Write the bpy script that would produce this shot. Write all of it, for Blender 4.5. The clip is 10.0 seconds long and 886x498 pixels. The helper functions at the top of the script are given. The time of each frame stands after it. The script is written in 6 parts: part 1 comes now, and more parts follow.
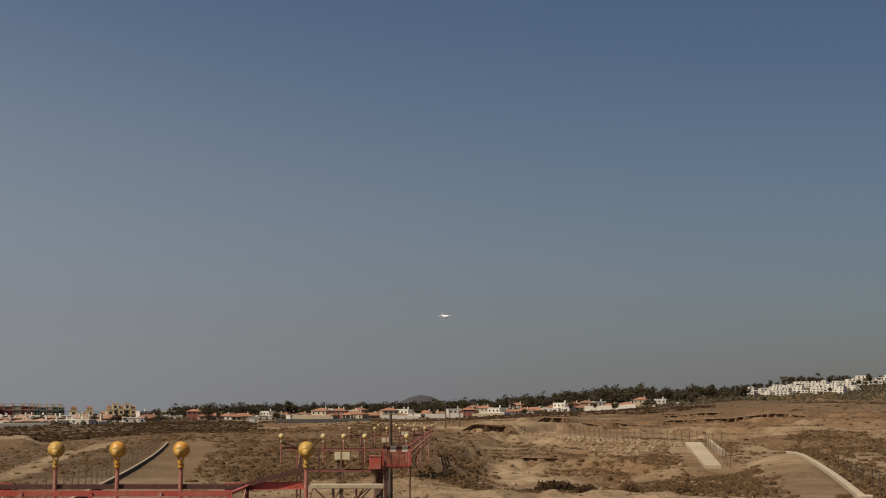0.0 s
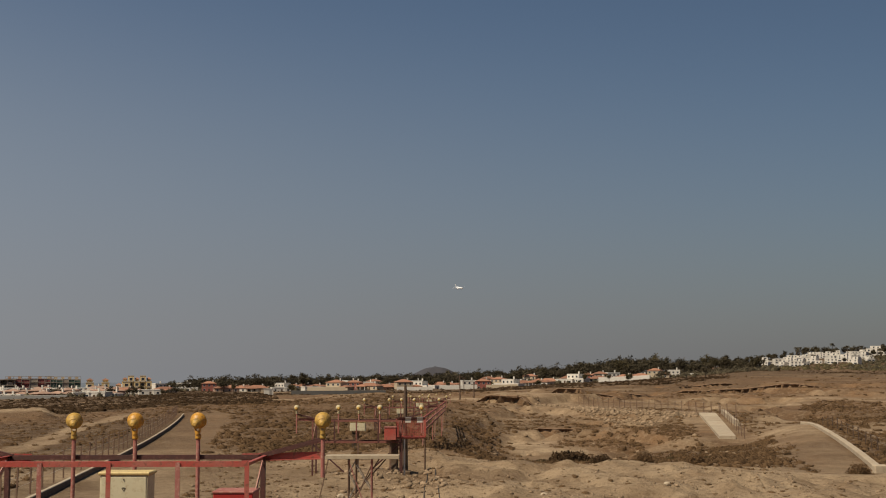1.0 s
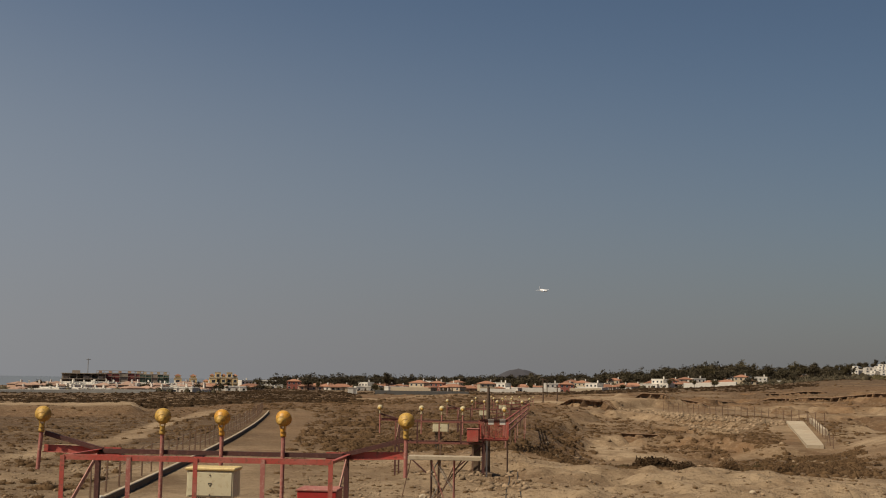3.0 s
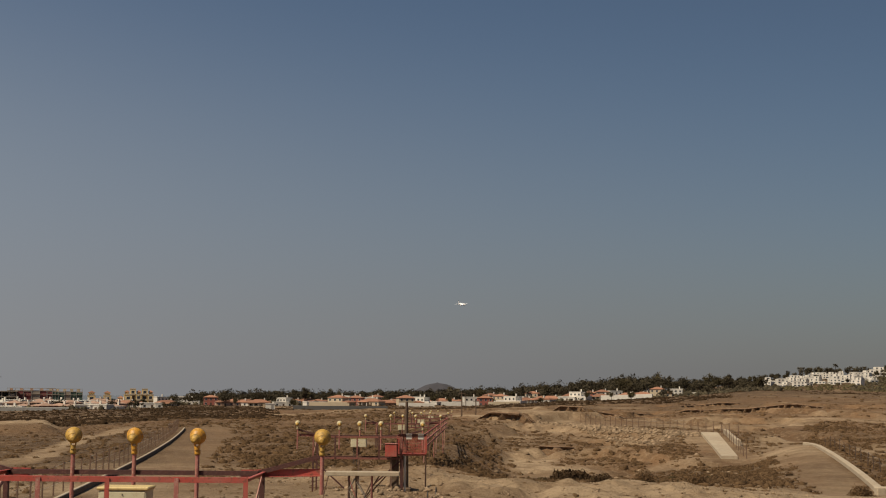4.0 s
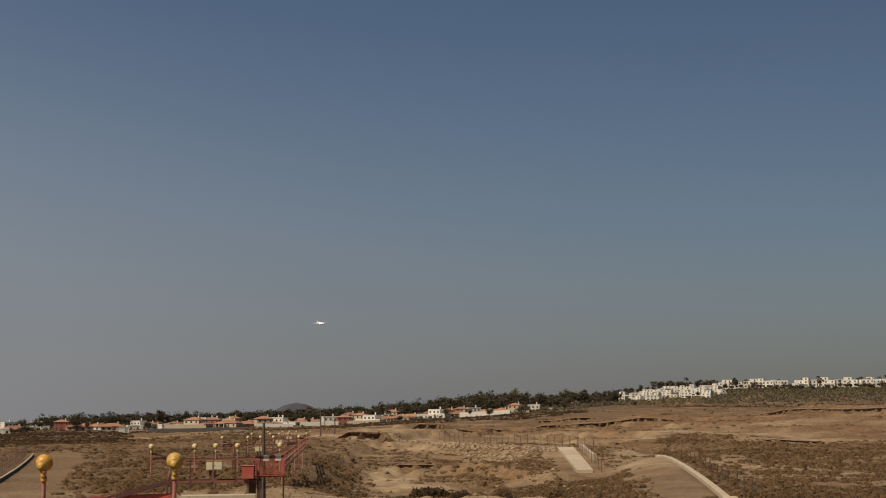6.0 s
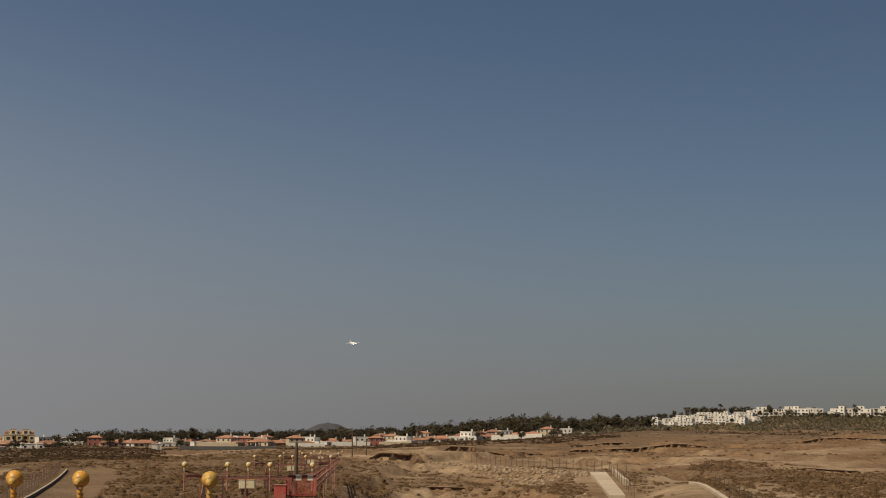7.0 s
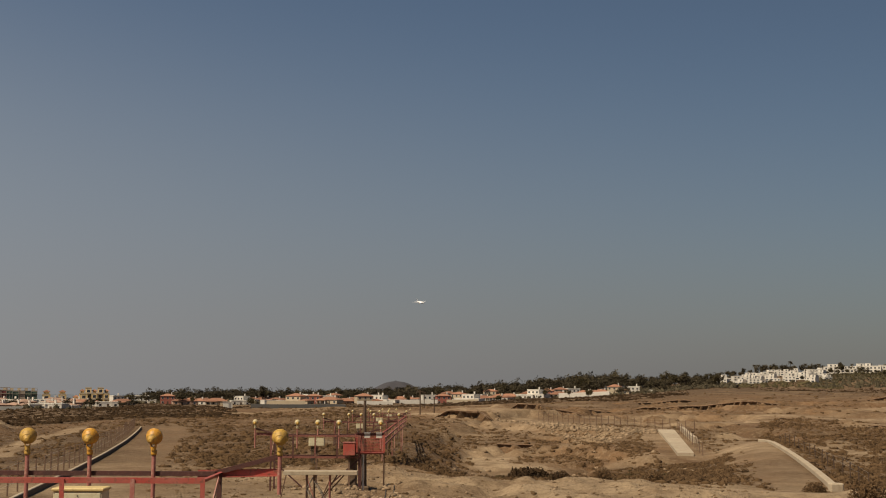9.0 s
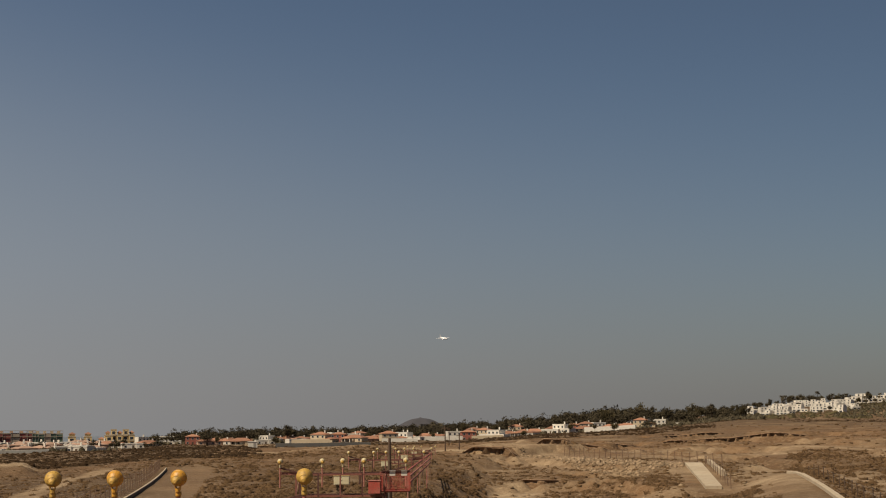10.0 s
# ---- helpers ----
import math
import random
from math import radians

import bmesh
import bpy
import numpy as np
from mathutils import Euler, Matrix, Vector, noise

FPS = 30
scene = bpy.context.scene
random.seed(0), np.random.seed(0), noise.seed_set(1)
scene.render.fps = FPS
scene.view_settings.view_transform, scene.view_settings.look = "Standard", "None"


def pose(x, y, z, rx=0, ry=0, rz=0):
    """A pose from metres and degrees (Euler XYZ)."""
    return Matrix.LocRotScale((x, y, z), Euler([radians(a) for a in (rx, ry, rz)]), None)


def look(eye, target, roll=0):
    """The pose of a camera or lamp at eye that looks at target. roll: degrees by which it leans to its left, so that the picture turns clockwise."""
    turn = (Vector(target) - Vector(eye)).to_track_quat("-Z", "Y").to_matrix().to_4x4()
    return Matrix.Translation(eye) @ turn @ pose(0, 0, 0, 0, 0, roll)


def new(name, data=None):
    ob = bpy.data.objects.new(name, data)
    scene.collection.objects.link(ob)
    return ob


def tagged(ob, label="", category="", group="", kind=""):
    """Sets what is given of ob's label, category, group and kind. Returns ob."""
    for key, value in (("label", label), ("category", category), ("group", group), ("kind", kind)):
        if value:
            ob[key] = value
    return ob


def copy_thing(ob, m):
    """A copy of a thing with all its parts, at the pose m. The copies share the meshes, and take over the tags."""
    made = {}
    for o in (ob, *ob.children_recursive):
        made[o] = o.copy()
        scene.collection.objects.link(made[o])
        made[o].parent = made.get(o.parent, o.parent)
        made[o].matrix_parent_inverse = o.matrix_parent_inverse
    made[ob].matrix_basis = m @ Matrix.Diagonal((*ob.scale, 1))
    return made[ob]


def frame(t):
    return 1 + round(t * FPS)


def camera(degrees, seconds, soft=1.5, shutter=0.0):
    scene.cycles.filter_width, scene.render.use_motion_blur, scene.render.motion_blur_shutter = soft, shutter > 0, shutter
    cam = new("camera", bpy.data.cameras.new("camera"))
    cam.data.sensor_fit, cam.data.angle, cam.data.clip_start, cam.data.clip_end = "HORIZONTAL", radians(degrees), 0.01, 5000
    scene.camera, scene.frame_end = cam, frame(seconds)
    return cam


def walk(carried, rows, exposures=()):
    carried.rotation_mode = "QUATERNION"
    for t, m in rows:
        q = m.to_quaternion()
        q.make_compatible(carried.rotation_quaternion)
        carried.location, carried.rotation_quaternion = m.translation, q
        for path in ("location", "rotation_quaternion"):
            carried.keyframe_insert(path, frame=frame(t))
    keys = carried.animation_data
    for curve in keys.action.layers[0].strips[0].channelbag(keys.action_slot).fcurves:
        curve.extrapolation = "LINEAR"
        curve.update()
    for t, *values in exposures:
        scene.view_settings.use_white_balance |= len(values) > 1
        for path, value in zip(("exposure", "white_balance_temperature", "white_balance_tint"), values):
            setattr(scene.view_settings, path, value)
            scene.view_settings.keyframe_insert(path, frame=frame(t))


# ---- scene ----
EYE = 5.0
cam = camera(38.42, 10.0, soft=1.05)
# seconds, sway to the right and up in metres, heading to the right of +y, pitch up, lean
ROWS = [
    (0.0, -0.0, -0.0, 0.0, 6.943, -0.0),
    (0.5, -0.004, -0.003, -0.066, 6.408, -0.043),
    (1.0, -0.017, -0.01, -0.616, 5.674, -0.154),
    (1.5, -0.016, -0.016, -2.493, 4.477, 0.354),
    (2.0, -0.014, -0.009, -3.412, 6.189, 0.653),
    (2.2, -0.015, -0.007, -3.536, 6.273, 0.694),
    (3.3, -0.026, 0.0, -4.606, 5.596, 1.018),
    (3.5, -0.026, 0.002, -3.892, 5.677, 0.574),
    (4.0, 0.004, 0.012, -0.78, 6.401, 0.48),
    (4.5, 0.026, 0.005, 1.462, 6.485, 0.108),
    (5.0, 0.048, 0.005, 3.605, 6.338, -0.084),
    (5.5, 0.056, 0.01, 5.217, 6.402, -0.453),
    (5.7, 0.054, 0.012, 5.716, 6.664, -0.634),
    (6.8, 0.008, 0.026, 4.602, 8.208, 0.239),
    (7.0, 0.004, 0.027, 4.085, 8.207, 0.426),
    (7.5, 0.017, 0.033, 3.065, 8.123, 0.587),
    (8.0, 0.011, 0.028, 2.405, 6.95, -0.309),
    (8.5, 0.022, 0.031, 1.938, 6.449, 0.293),
    (9.0, 0.006, 0.027, 1.101, 6.325, 0.331),
    (9.5, 0.015, 0.034, -0.225, 7.399, -0.629),
    (10.0, 0.019, 0.032, 0.109, 7.938, -0.595),
]
walk(cam, [(t, pose(sx, 0, EYE + sz, 0, 0, -yaw) @ pose(0, 0, 0, 90 + pitch) @ pose(0, 0, 0, 0, 0, roll)) for t, sx, sz, yaw, pitch, roll in ROWS],
     exposures=[(0.0, 0.0, 6330, 10), (3.0, 0.0, 6430, 10), (7.5, 0.0, 6500, 10), (9.0, 0.05, 6660, 10), (10.0, 0.07, 6660, 10)])

# ---- world and sun ----
SUN_EL, SUN_AZ = 52.0, -128.0     # degrees; azimuth clockwise from +y
world = bpy.data.worlds.new("world")
scene.world = world
world.use_nodes = True
wn, wl = world.node_tree.nodes, world.node_tree.links
sky = wn.new("ShaderNodeTexSky")
sky.sky_type, sky.sun_disc = "NISHITA", False
sky.sun_elevation, sky.sun_rotation = radians(SUN_EL), radians(SUN_AZ)
sky.altitude, sky.air_density, sky.dust_density, sky.ozone_density = 30, 1.0, 1.0, 1.5
SKY_STRENGTH = 0.048
HAZE, HAZE_TOP = (4.15, 4.27, 4.7), 0.36
co = wn.new("ShaderNodeTexCoord")
sep = wn.new("ShaderNodeSeparateXYZ")
wl.new(co.outputs["Generated"], sep.inputs[0])
thin = wn.new("ShaderNodeMapRange")
thin.interpolation_type = "SMOOTHERSTEP"
thin.inputs["From Min"].default_value, thin.inputs["From Max"].default_value = -0.08, HAZE_TOP
thin.inputs["To Min"].default_value, thin.inputs["To Max"].default_value = 0.92, 0.0
lift = wn.new("ShaderNodeMath")      # the haze stands higher on the sunward side
lift.operation, lift.inputs[1].default_value = "MULTIPLY_ADD", 0.2
wl.new(sep.outputs["X"], lift.inputs[0])
wl.new(sep.outputs["Z"], lift.inputs[2])
wl.new(lift.outputs[0], thin.inputs["Value"])
veil = wn.new("ShaderNodeMix")
veil.data_type = "RGBA"
wl.new(thin.outputs[0], veil.inputs[0])
shade = wn.new("ShaderNodeMapRange")  # the clear sky deepens away from the sun
shade.inputs["From Min"].default_value, shade.inputs["From Max"].default_value = -0.4, 0.45
shade.inputs["To Min"].default_value, shade.inputs["To Max"].default_value = 1.14, 0.86
wl.new(sep.outputs["X"], shade.inputs["Value"])
deep = wn.new("ShaderNodeVectorMath")
deep.operation = "SCALE"
wl.new(sky.outputs[0], deep.inputs[0])
wl.new(shade.outputs[0], deep.inputs["Scale"])
wl.new(deep.outputs[0], veil.inputs[6])
side = wn.new("ShaderNodeMapRange")   # and is brighter there
side.inputs["From Min"].default_value, side.inputs["From Max"].default_value = -0.5, 0.5
wl.new(sep.outputs["X"], side.inputs["Value"])
glow = wn.new("ShaderNodeMix")
glow.data_type = "RGBA"
glow.inputs[6].default_value = (*[k * v for k, v in zip((1.27, 1.34, 1.38), HAZE)], 1)
glow.inputs[7].default_value = (*[0.61 * v for v in HAZE], 1)
wl.new(side.outputs[0], glow.inputs[0])
low = wn.new("ShaderNodeMapRange")    # dust warms the lowest few degrees
low.interpolation_type = "SMOOTHSTEP"
low.inputs["From Min"].default_value, low.inputs["From Max"].default_value = 0.0, 0.15
low.inputs["To Min"].default_value, low.inputs["To Max"].default_value = 1.0, 0.0
wl.new(sep.outputs["Z"], low.inputs["Value"])
dust = wn.new("ShaderNodeMix")
dust.data_type, dust.blend_type = "RGBA", "MULTIPLY"
dust.inputs[7].default_value = (1.05, 0.975, 0.89, 1)
wl.new(low.outputs[0], dust.inputs[0])
wl.new(glow.outputs[2], dust.inputs[6])
wl.new(dust.outputs[2], veil.inputs[7])
wn["Background"].inputs["Strength"].default_value = SKY_STRENGTH
wl.new(veil.outputs[2], wn["Background"].inputs["Color"])

sun_data = bpy.data.lights.new("sun", "SUN")
sun_data.energy, sun_data.angle, sun_data.color = 5.0, radians(0.6), (1.0, 0.865, 0.66)
sun = new("sun", sun_data)
sa, se = radians(SUN_AZ), radians(SUN_EL)
sun.matrix_world = look((100 * math.sin(sa) * math.cos(se), 100 * math.cos(sa) * math.cos(se), 100 * math.sin(se)), (0, 0, 0))
scene.view_settings.exposure = 0.0


# ---- materials ----
def material(name, base, rough=0.8, metal=0.0, second=None, scale=4.0, amount=0.5, third=None, scale2=30.0, amount2=0.35, bump=0.0, bump_scale=40.0, vary=0.0, emit=0.0):
    """A surface whose colour wanders between base, second (large patches) and third (small marks), with fine relief."""
    m = bpy.data.materials.new(name)
    m.use_nodes = True
    n, l = m.node_tree.nodes, m.node_tree.links
    b = n["Principled BSDF"]
    b.inputs["Roughness"].default_value, b.inputs["Metallic"].default_value = rough, metal
    co = n.new("ShaderNodeTexCoord")
    col = n.new("ShaderNodeRGB")
    col.outputs[0].default_value = (*base, 1)
    out = col.outputs[0]

    def layer(out, colour, sc, amt, lo, hi):
        t = n.new("ShaderNodeTexNoise")
        t.inputs["Scale"].default_value, t.inputs["Detail"].default_value, t.inputs["Roughness"].default_value = sc, 6, 0.65
        l.new(co.outputs["Object"], t.inputs["Vector"])
        r = n.new("ShaderNodeMapRange")
        r.inputs["From Min"].default_value, r.inputs["From Max"].default_value, r.inputs["To Max"].default_value = lo, hi, amt
        l.new(t.outputs["Fac"], r.inputs["Value"])
        mx = n.new("ShaderNodeMix")
        mx.data_type = "RGBA"
        l.new(r.outputs[0], mx.inputs[0])
        l.new(out, mx.inputs[6])
        mx.inputs[7].default_value = (*colour, 1)
        return mx.outputs[2]

    if second:
        out = layer(out, second, scale, amount, 0.4, 0.65)
    if third:
        out = layer(out, third, scale2, amount2, 0.52, 0.64)
    if vary:
        oi = n.new("ShaderNodeObjectInfo")
        hs = n.new("ShaderNodeHueSaturation")
        mr = n.new("ShaderNodeMapRange")
        mr.inputs["To Min"].default_value, mr.inputs["To Max"].default_value = 1 - vary, 1 + vary
        l.new(oi.outputs["Random"], mr.inputs["Value"])
        l.new(mr.outputs[0], hs.inputs["Value"])
        l.new(out, hs.inputs["Color"])
        out = hs.outputs[0]
    l.new(out, b.inputs["Base Color"])
    if bump:
        t = n.new("ShaderNodeTexNoise")
        t.inputs["Scale"].default_value, t.inputs["Detail"].default_value = bump_scale, 8
        l.new(co.outputs["Object"], t.inputs["Vector"])
        bp = n.new("ShaderNodeBump")
        bp.inputs["Strength"].default_value, bp.inputs["Distance"].default_value = bump, 0.02
        l.new(t.outputs["Fac"], bp.inputs["Height"])
        l.new(bp.outputs[0], b.inputs["Normal"])
    if emit:
        b.inputs["Emission Color"].default_value, b.inputs["Emission Strength"].default_value = (1, 0.97, 0.9, 1), emit
    return m


def island_vary(m, amount=0.3, thin=0.0):
    """Lets the brightness of each loose piece of a joined mesh differ."""
    n, l = m.node_tree.nodes, m.node_tree.links
    b = n["Principled BSDF"]
    b.inputs["Specular IOR Level"].default_value = 0.1
    src = b.inputs["Base Color"].links[0].from_socket
    g, mr, hs = n.new("ShaderNodeNewGeometry"), n.new("ShaderNodeMapRange"), n.new("ShaderNodeHueSaturation")
    mr.inputs["To Min"].default_value, mr.inputs["To Max"].default_value = 1 - amount, 1 + amount
    l.new(g.outputs["Random Per Island"], mr.inputs["Value"])
    l.new(mr.outputs[0], hs.inputs["Value"])
    l.new(src, hs.inputs["Color"])
    l.new(hs.outputs[0], b.inputs["Base Color"])
    if thin:                      # twigs and leaves let light through
        tr, mx = n.new("ShaderNodeBsdfTranslucent"), n.new("ShaderNodeMixShader")
        l.new(hs.outputs[0], tr.inputs["Color"])
        mx.inputs[0].default_value = thin
        l.new(b.outputs[0], mx.inputs[1])
        l.new(tr.outputs[0], mx.inputs[2])
        l.new(mx.outputs[0], n["Material Output"].inputs["Surface"])
    return m


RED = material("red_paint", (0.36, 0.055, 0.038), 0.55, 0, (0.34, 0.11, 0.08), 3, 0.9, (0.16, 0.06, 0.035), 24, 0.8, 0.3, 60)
# weathered dark red, with the shade of the back rails put into it
RED_DARK = material("red_paint_weathered_shaded", (0.075, 0.022, 0.016), 0.7, 0, (0.05, 0.02, 0.015), 4, 0.8, (0.18, 0.075, 0.055), 30, 0.35, 0.3, 60)
PINK = material("red_paint_faded", (0.33, 0.125, 0.1), 0.7, 0, (0.25, 0.06, 0.045), 4, 0.7, (0.42, 0.26, 0.2), 20, 0.6, 0.3, 60)
BLEACHED = material("red_paint_bleached", (0.4, 0.21, 0.165), 0.75, 0, (0.3, 0.11, 0.085), 5, 0.6, (0.46, 0.32, 0.26), 22, 0.6, 0.3, 60)
RED_CLEAN = material("red_enamel", (0.34, 0.022, 0.018), 0.45, 0, (0.28, 0.02, 0.016), 4, 0.6, (0.2, 0.03, 0.02), 26, 0.4, 0.1, 60)
RED_OLD = material("red_paint_browned", (0.19, 0.06, 0.042), 0.7, 0, (0.13, 0.045, 0.032), 4, 0.8, (0.26, 0.14, 0.1), 24, 0.6, 0.3, 60)
YELLOW = material("yellow_paint", (0.55, 0.275, 0.03), 0.45, 0, (0.42, 0.2, 0.025), 9, 0.8, (0.2, 0.11, 0.03), 28, 0.7, 0.2, 80)
YELLOW_OLD = material("yellow_paint_dull", (0.48, 0.29, 0.055), 0.6, 0, (0.32, 0.19, 0.045), 10, 0.8, (0.2, 0.13, 0.05), 30, 0.7, 0.2, 80)
YELLOW_PALE = material("yellow_paint_bleached", (0.5, 0.43, 0.26), 0.65, 0, (0.42, 0.35, 0.2), 10, 0.7, (0.3, 0.22, 0.1), 30, 0.5, 0.2, 80)
LENS = material("lamp_glass", (0.6, 0.62, 0.62), 0.1)
CREAM = material("cream_enamel", (0.55, 0.5, 0.34), 0.5, 0, (0.48, 0.42, 0.28), 3, 0.6, (0.35, 0.26, 0.15), 18, 0.45, 0.1, 50)
CREAM_TOP = material("cream_lid", (0.6, 0.46, 0.2), 0.55, 0, (0.5, 0.38, 0.17), 5, 0.6, (0.3, 0.2, 0.1), 20, 0.4, 0.1, 50)
DARK = material("dark_rubber", (0.03, 0.028, 0.025), 0.7, 0, (0.06, 0.05, 0.04), 10, 0.6)
STEEL = material("rusty_steel", (0.14, 0.08, 0.05), 0.75, 0.2, (0.22, 0.14, 0.09), 8, 0.7, (0.07, 0.045, 0.03), 30, 0.6, 0.3, 60)
GALV = material("galvanised_steel", (0.36, 0.34, 0.31), 0.5, 0.5, (0.27, 0.24, 0.21), 8, 0.7, (0.2, 0.13, 0.08), 30, 0.5, 0.2, 60)
WOOD = material("creosoted_wood", (0.075, 0.045, 0.028), 0.85, 0, (0.12, 0.075, 0.045), 2.5, 0.7, (0.04, 0.025, 0.018), 25, 0.6, 0.5, 40)
# dirty brown; the shade on the kerb's side is put into it too
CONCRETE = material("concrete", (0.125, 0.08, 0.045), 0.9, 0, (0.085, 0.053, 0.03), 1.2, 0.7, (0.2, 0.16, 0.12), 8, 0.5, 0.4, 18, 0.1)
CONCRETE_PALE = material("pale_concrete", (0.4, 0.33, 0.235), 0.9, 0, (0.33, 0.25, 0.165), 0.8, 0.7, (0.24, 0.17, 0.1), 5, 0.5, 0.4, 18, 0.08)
CONCRETE_DARK = material("grey_concrete", (0.075, 0.072, 0.07), 0.9, 0, (0.1, 0.095, 0.085), 0.1, 0.7, (0.1, 0.09, 0.08), 1, 0.5)
WHITE = material("white_plaster", (0.62, 0.58, 0.51), 0.9, 0, (0.5, 0.46, 0.4), 0.3, 0.6, (0.45, 0.4, 0.34), 1.5, 0.35, 0, 0, 0.12)
CREAMWALL = material("cream_plaster", (0.44, 0.36, 0.25), 0.9, 0, (0.37, 0.29, 0.2), 0.3, 0.6, None, 1, 0, 0, 0, 0.2)
OCHRE = material("yellow_plaster", (0.6, 0.45, 0.22), 0.9, 0, (0.52, 0.38, 0.18), 0.3, 0.6, None, 1, 0, 0, 0, 0.12)
SALMON = material("salmon_plaster", (0.4, 0.26, 0.18), 0.9, 0, (0.33, 0.2, 0.14), 0.3, 0.6, None, 1, 0, 0, 0, 0.15)
BRICKRED = material("brick_red_plaster", (0.3, 0.1, 0.07), 0.9, 0, (0.24, 0.08, 0.06), 0.4, 0.6)
TILE = material("terracotta_tiles", (0.27, 0.125, 0.07), 0.85, 0, (0.19, 0.09, 0.055), 0.5, 0.7, (0.33, 0.19, 0.12), 2.5, 0.6, 0, 0, 0.25)
TILE_PALE = material("bleached_roof_tiles", (0.3, 0.19, 0.135), 0.85, 0, (0.24, 0.14, 0.095), 0.5, 0.7, (0.38, 0.28, 0.21), 2.5, 0.6, 0, 0, 0.2)
GLASS = material("window_glass", (0.03, 0.035, 0.045), 0.12)
RAWCON = material("raw_concrete_frame", (0.3, 0.25, 0.2), 0.95, 0, (0.23, 0.19, 0.15), 0.2, 0.7, (0.36, 0.3, 0.24), 1.2, 0.4)
NET_RED = material("red_safety_net", (0.2, 0.055, 0.05), 0.9, 0, (0.14, 0.06, 0.05), 0.15, 0.8, (0.26, 0.1, 0.08), 1, 0.5)
NET_GREEN = material("green_safety_net", (0.06, 0.1, 0.075), 0.9, 0, (0.09, 0.12, 0.09), 0.15, 0.8, (0.045, 0.06, 0.05), 1, 0.5)
BARK = material("bark", (0.09, 0.065, 0.045), 0.95, 0, (0.13, 0.1, 0.07), 2, 0.6)
LEAF = island_vary(material("dusty_leaves", (0.075, 0.06, 0.03), 0.8, 0, (0.055, 0.046, 0.024), 0.3, 0.7, None, 1, 0, 0, 0, 0.25), 0.4)
LEAF_DARK = island_vary(material("dark_leaves", (0.066, 0.054, 0.033), 0.8, 0, (0.046, 0.038, 0.024), 0.3, 0.7, None, 1, 0, 0, 0, 0.25), 0.4)
SCRUB = island_vary(material("dry_scrub", (0.185, 0.115, 0.06), 0.95, 0, (0.115, 0.07, 0.035), 0.06, 0.6, (0.07, 0.042, 0.022), 1.2, 0.6), 0.16, 0.4)
SCRUB_DARK = island_vary(material("dark_scrub", (0.08, 0.049, 0.026), 0.95, 0, (0.054, 0.034, 0.019), 0.05, 0.7, (0.035, 0.026, 0.016), 0.6, 0.6), 0.3, 0.4)
SCRUB_GREEN = island_vary(material("green_scrub", (0.105, 0.074, 0.036), 0.95, 0, (0.078, 0.054, 0.027), 0.2, 0.7), 0.3, 0.4)
ROCK = island_vary(material("pale_rock", (0.25, 0.18, 0.115), 0.95, 0, (0.16, 0.108, 0.064), 0.8, 0.7, (0.33, 0.25, 0.165), 4, 0.5, 0.5, 6), 0.35)
LEDGE = material("layered_caprock", (0.22, 0.14, 0.082), 0.95, 0, (0.16, 0.1, 0.058), 0.25, 0.7, (0.3, 0.215, 0.135), 1.5, 0.5, 0.6, 3)
AIRCRAFT_WHITE = material("aircraft_white_paint", (0.8, 0.8, 0.8), 0.25, 0, (0.74, 0.74, 0.74), 0.3, 0.4)
AIRCRAFT_GREY = material("aircraft_grey_paint", (0.3, 0.31, 0.33), 0.35, 0, (0.25, 0.26, 0.28), 0.3, 0.4)
LAMP_ON = material("landing_lamp", (0.9, 0.9, 0.9), 0.3, emit=25.0)
GREYWALL = material("grey_render", (0.36, 0.35, 0.32), 0.9, 0, (0.28, 0.26, 0.23), 0.1, 0.7, (0.42, 0.4, 0.36), 0.6, 0.5)
# lighter than open water: the haze over the sea is put into the colour
WATER = material("sea_water", (0.13, 0.145, 0.16), 0.5, 0, (0.14, 0.155, 0.17), 0.004, 0.6)
HILLSIDE = material("far_hillside", (0.05, 0.048, 0.055), 1.0, 0, (0.04, 0.038, 0.045), 0.012, 0.7, (0.062, 0.056, 0.058), 0.06, 0.5)


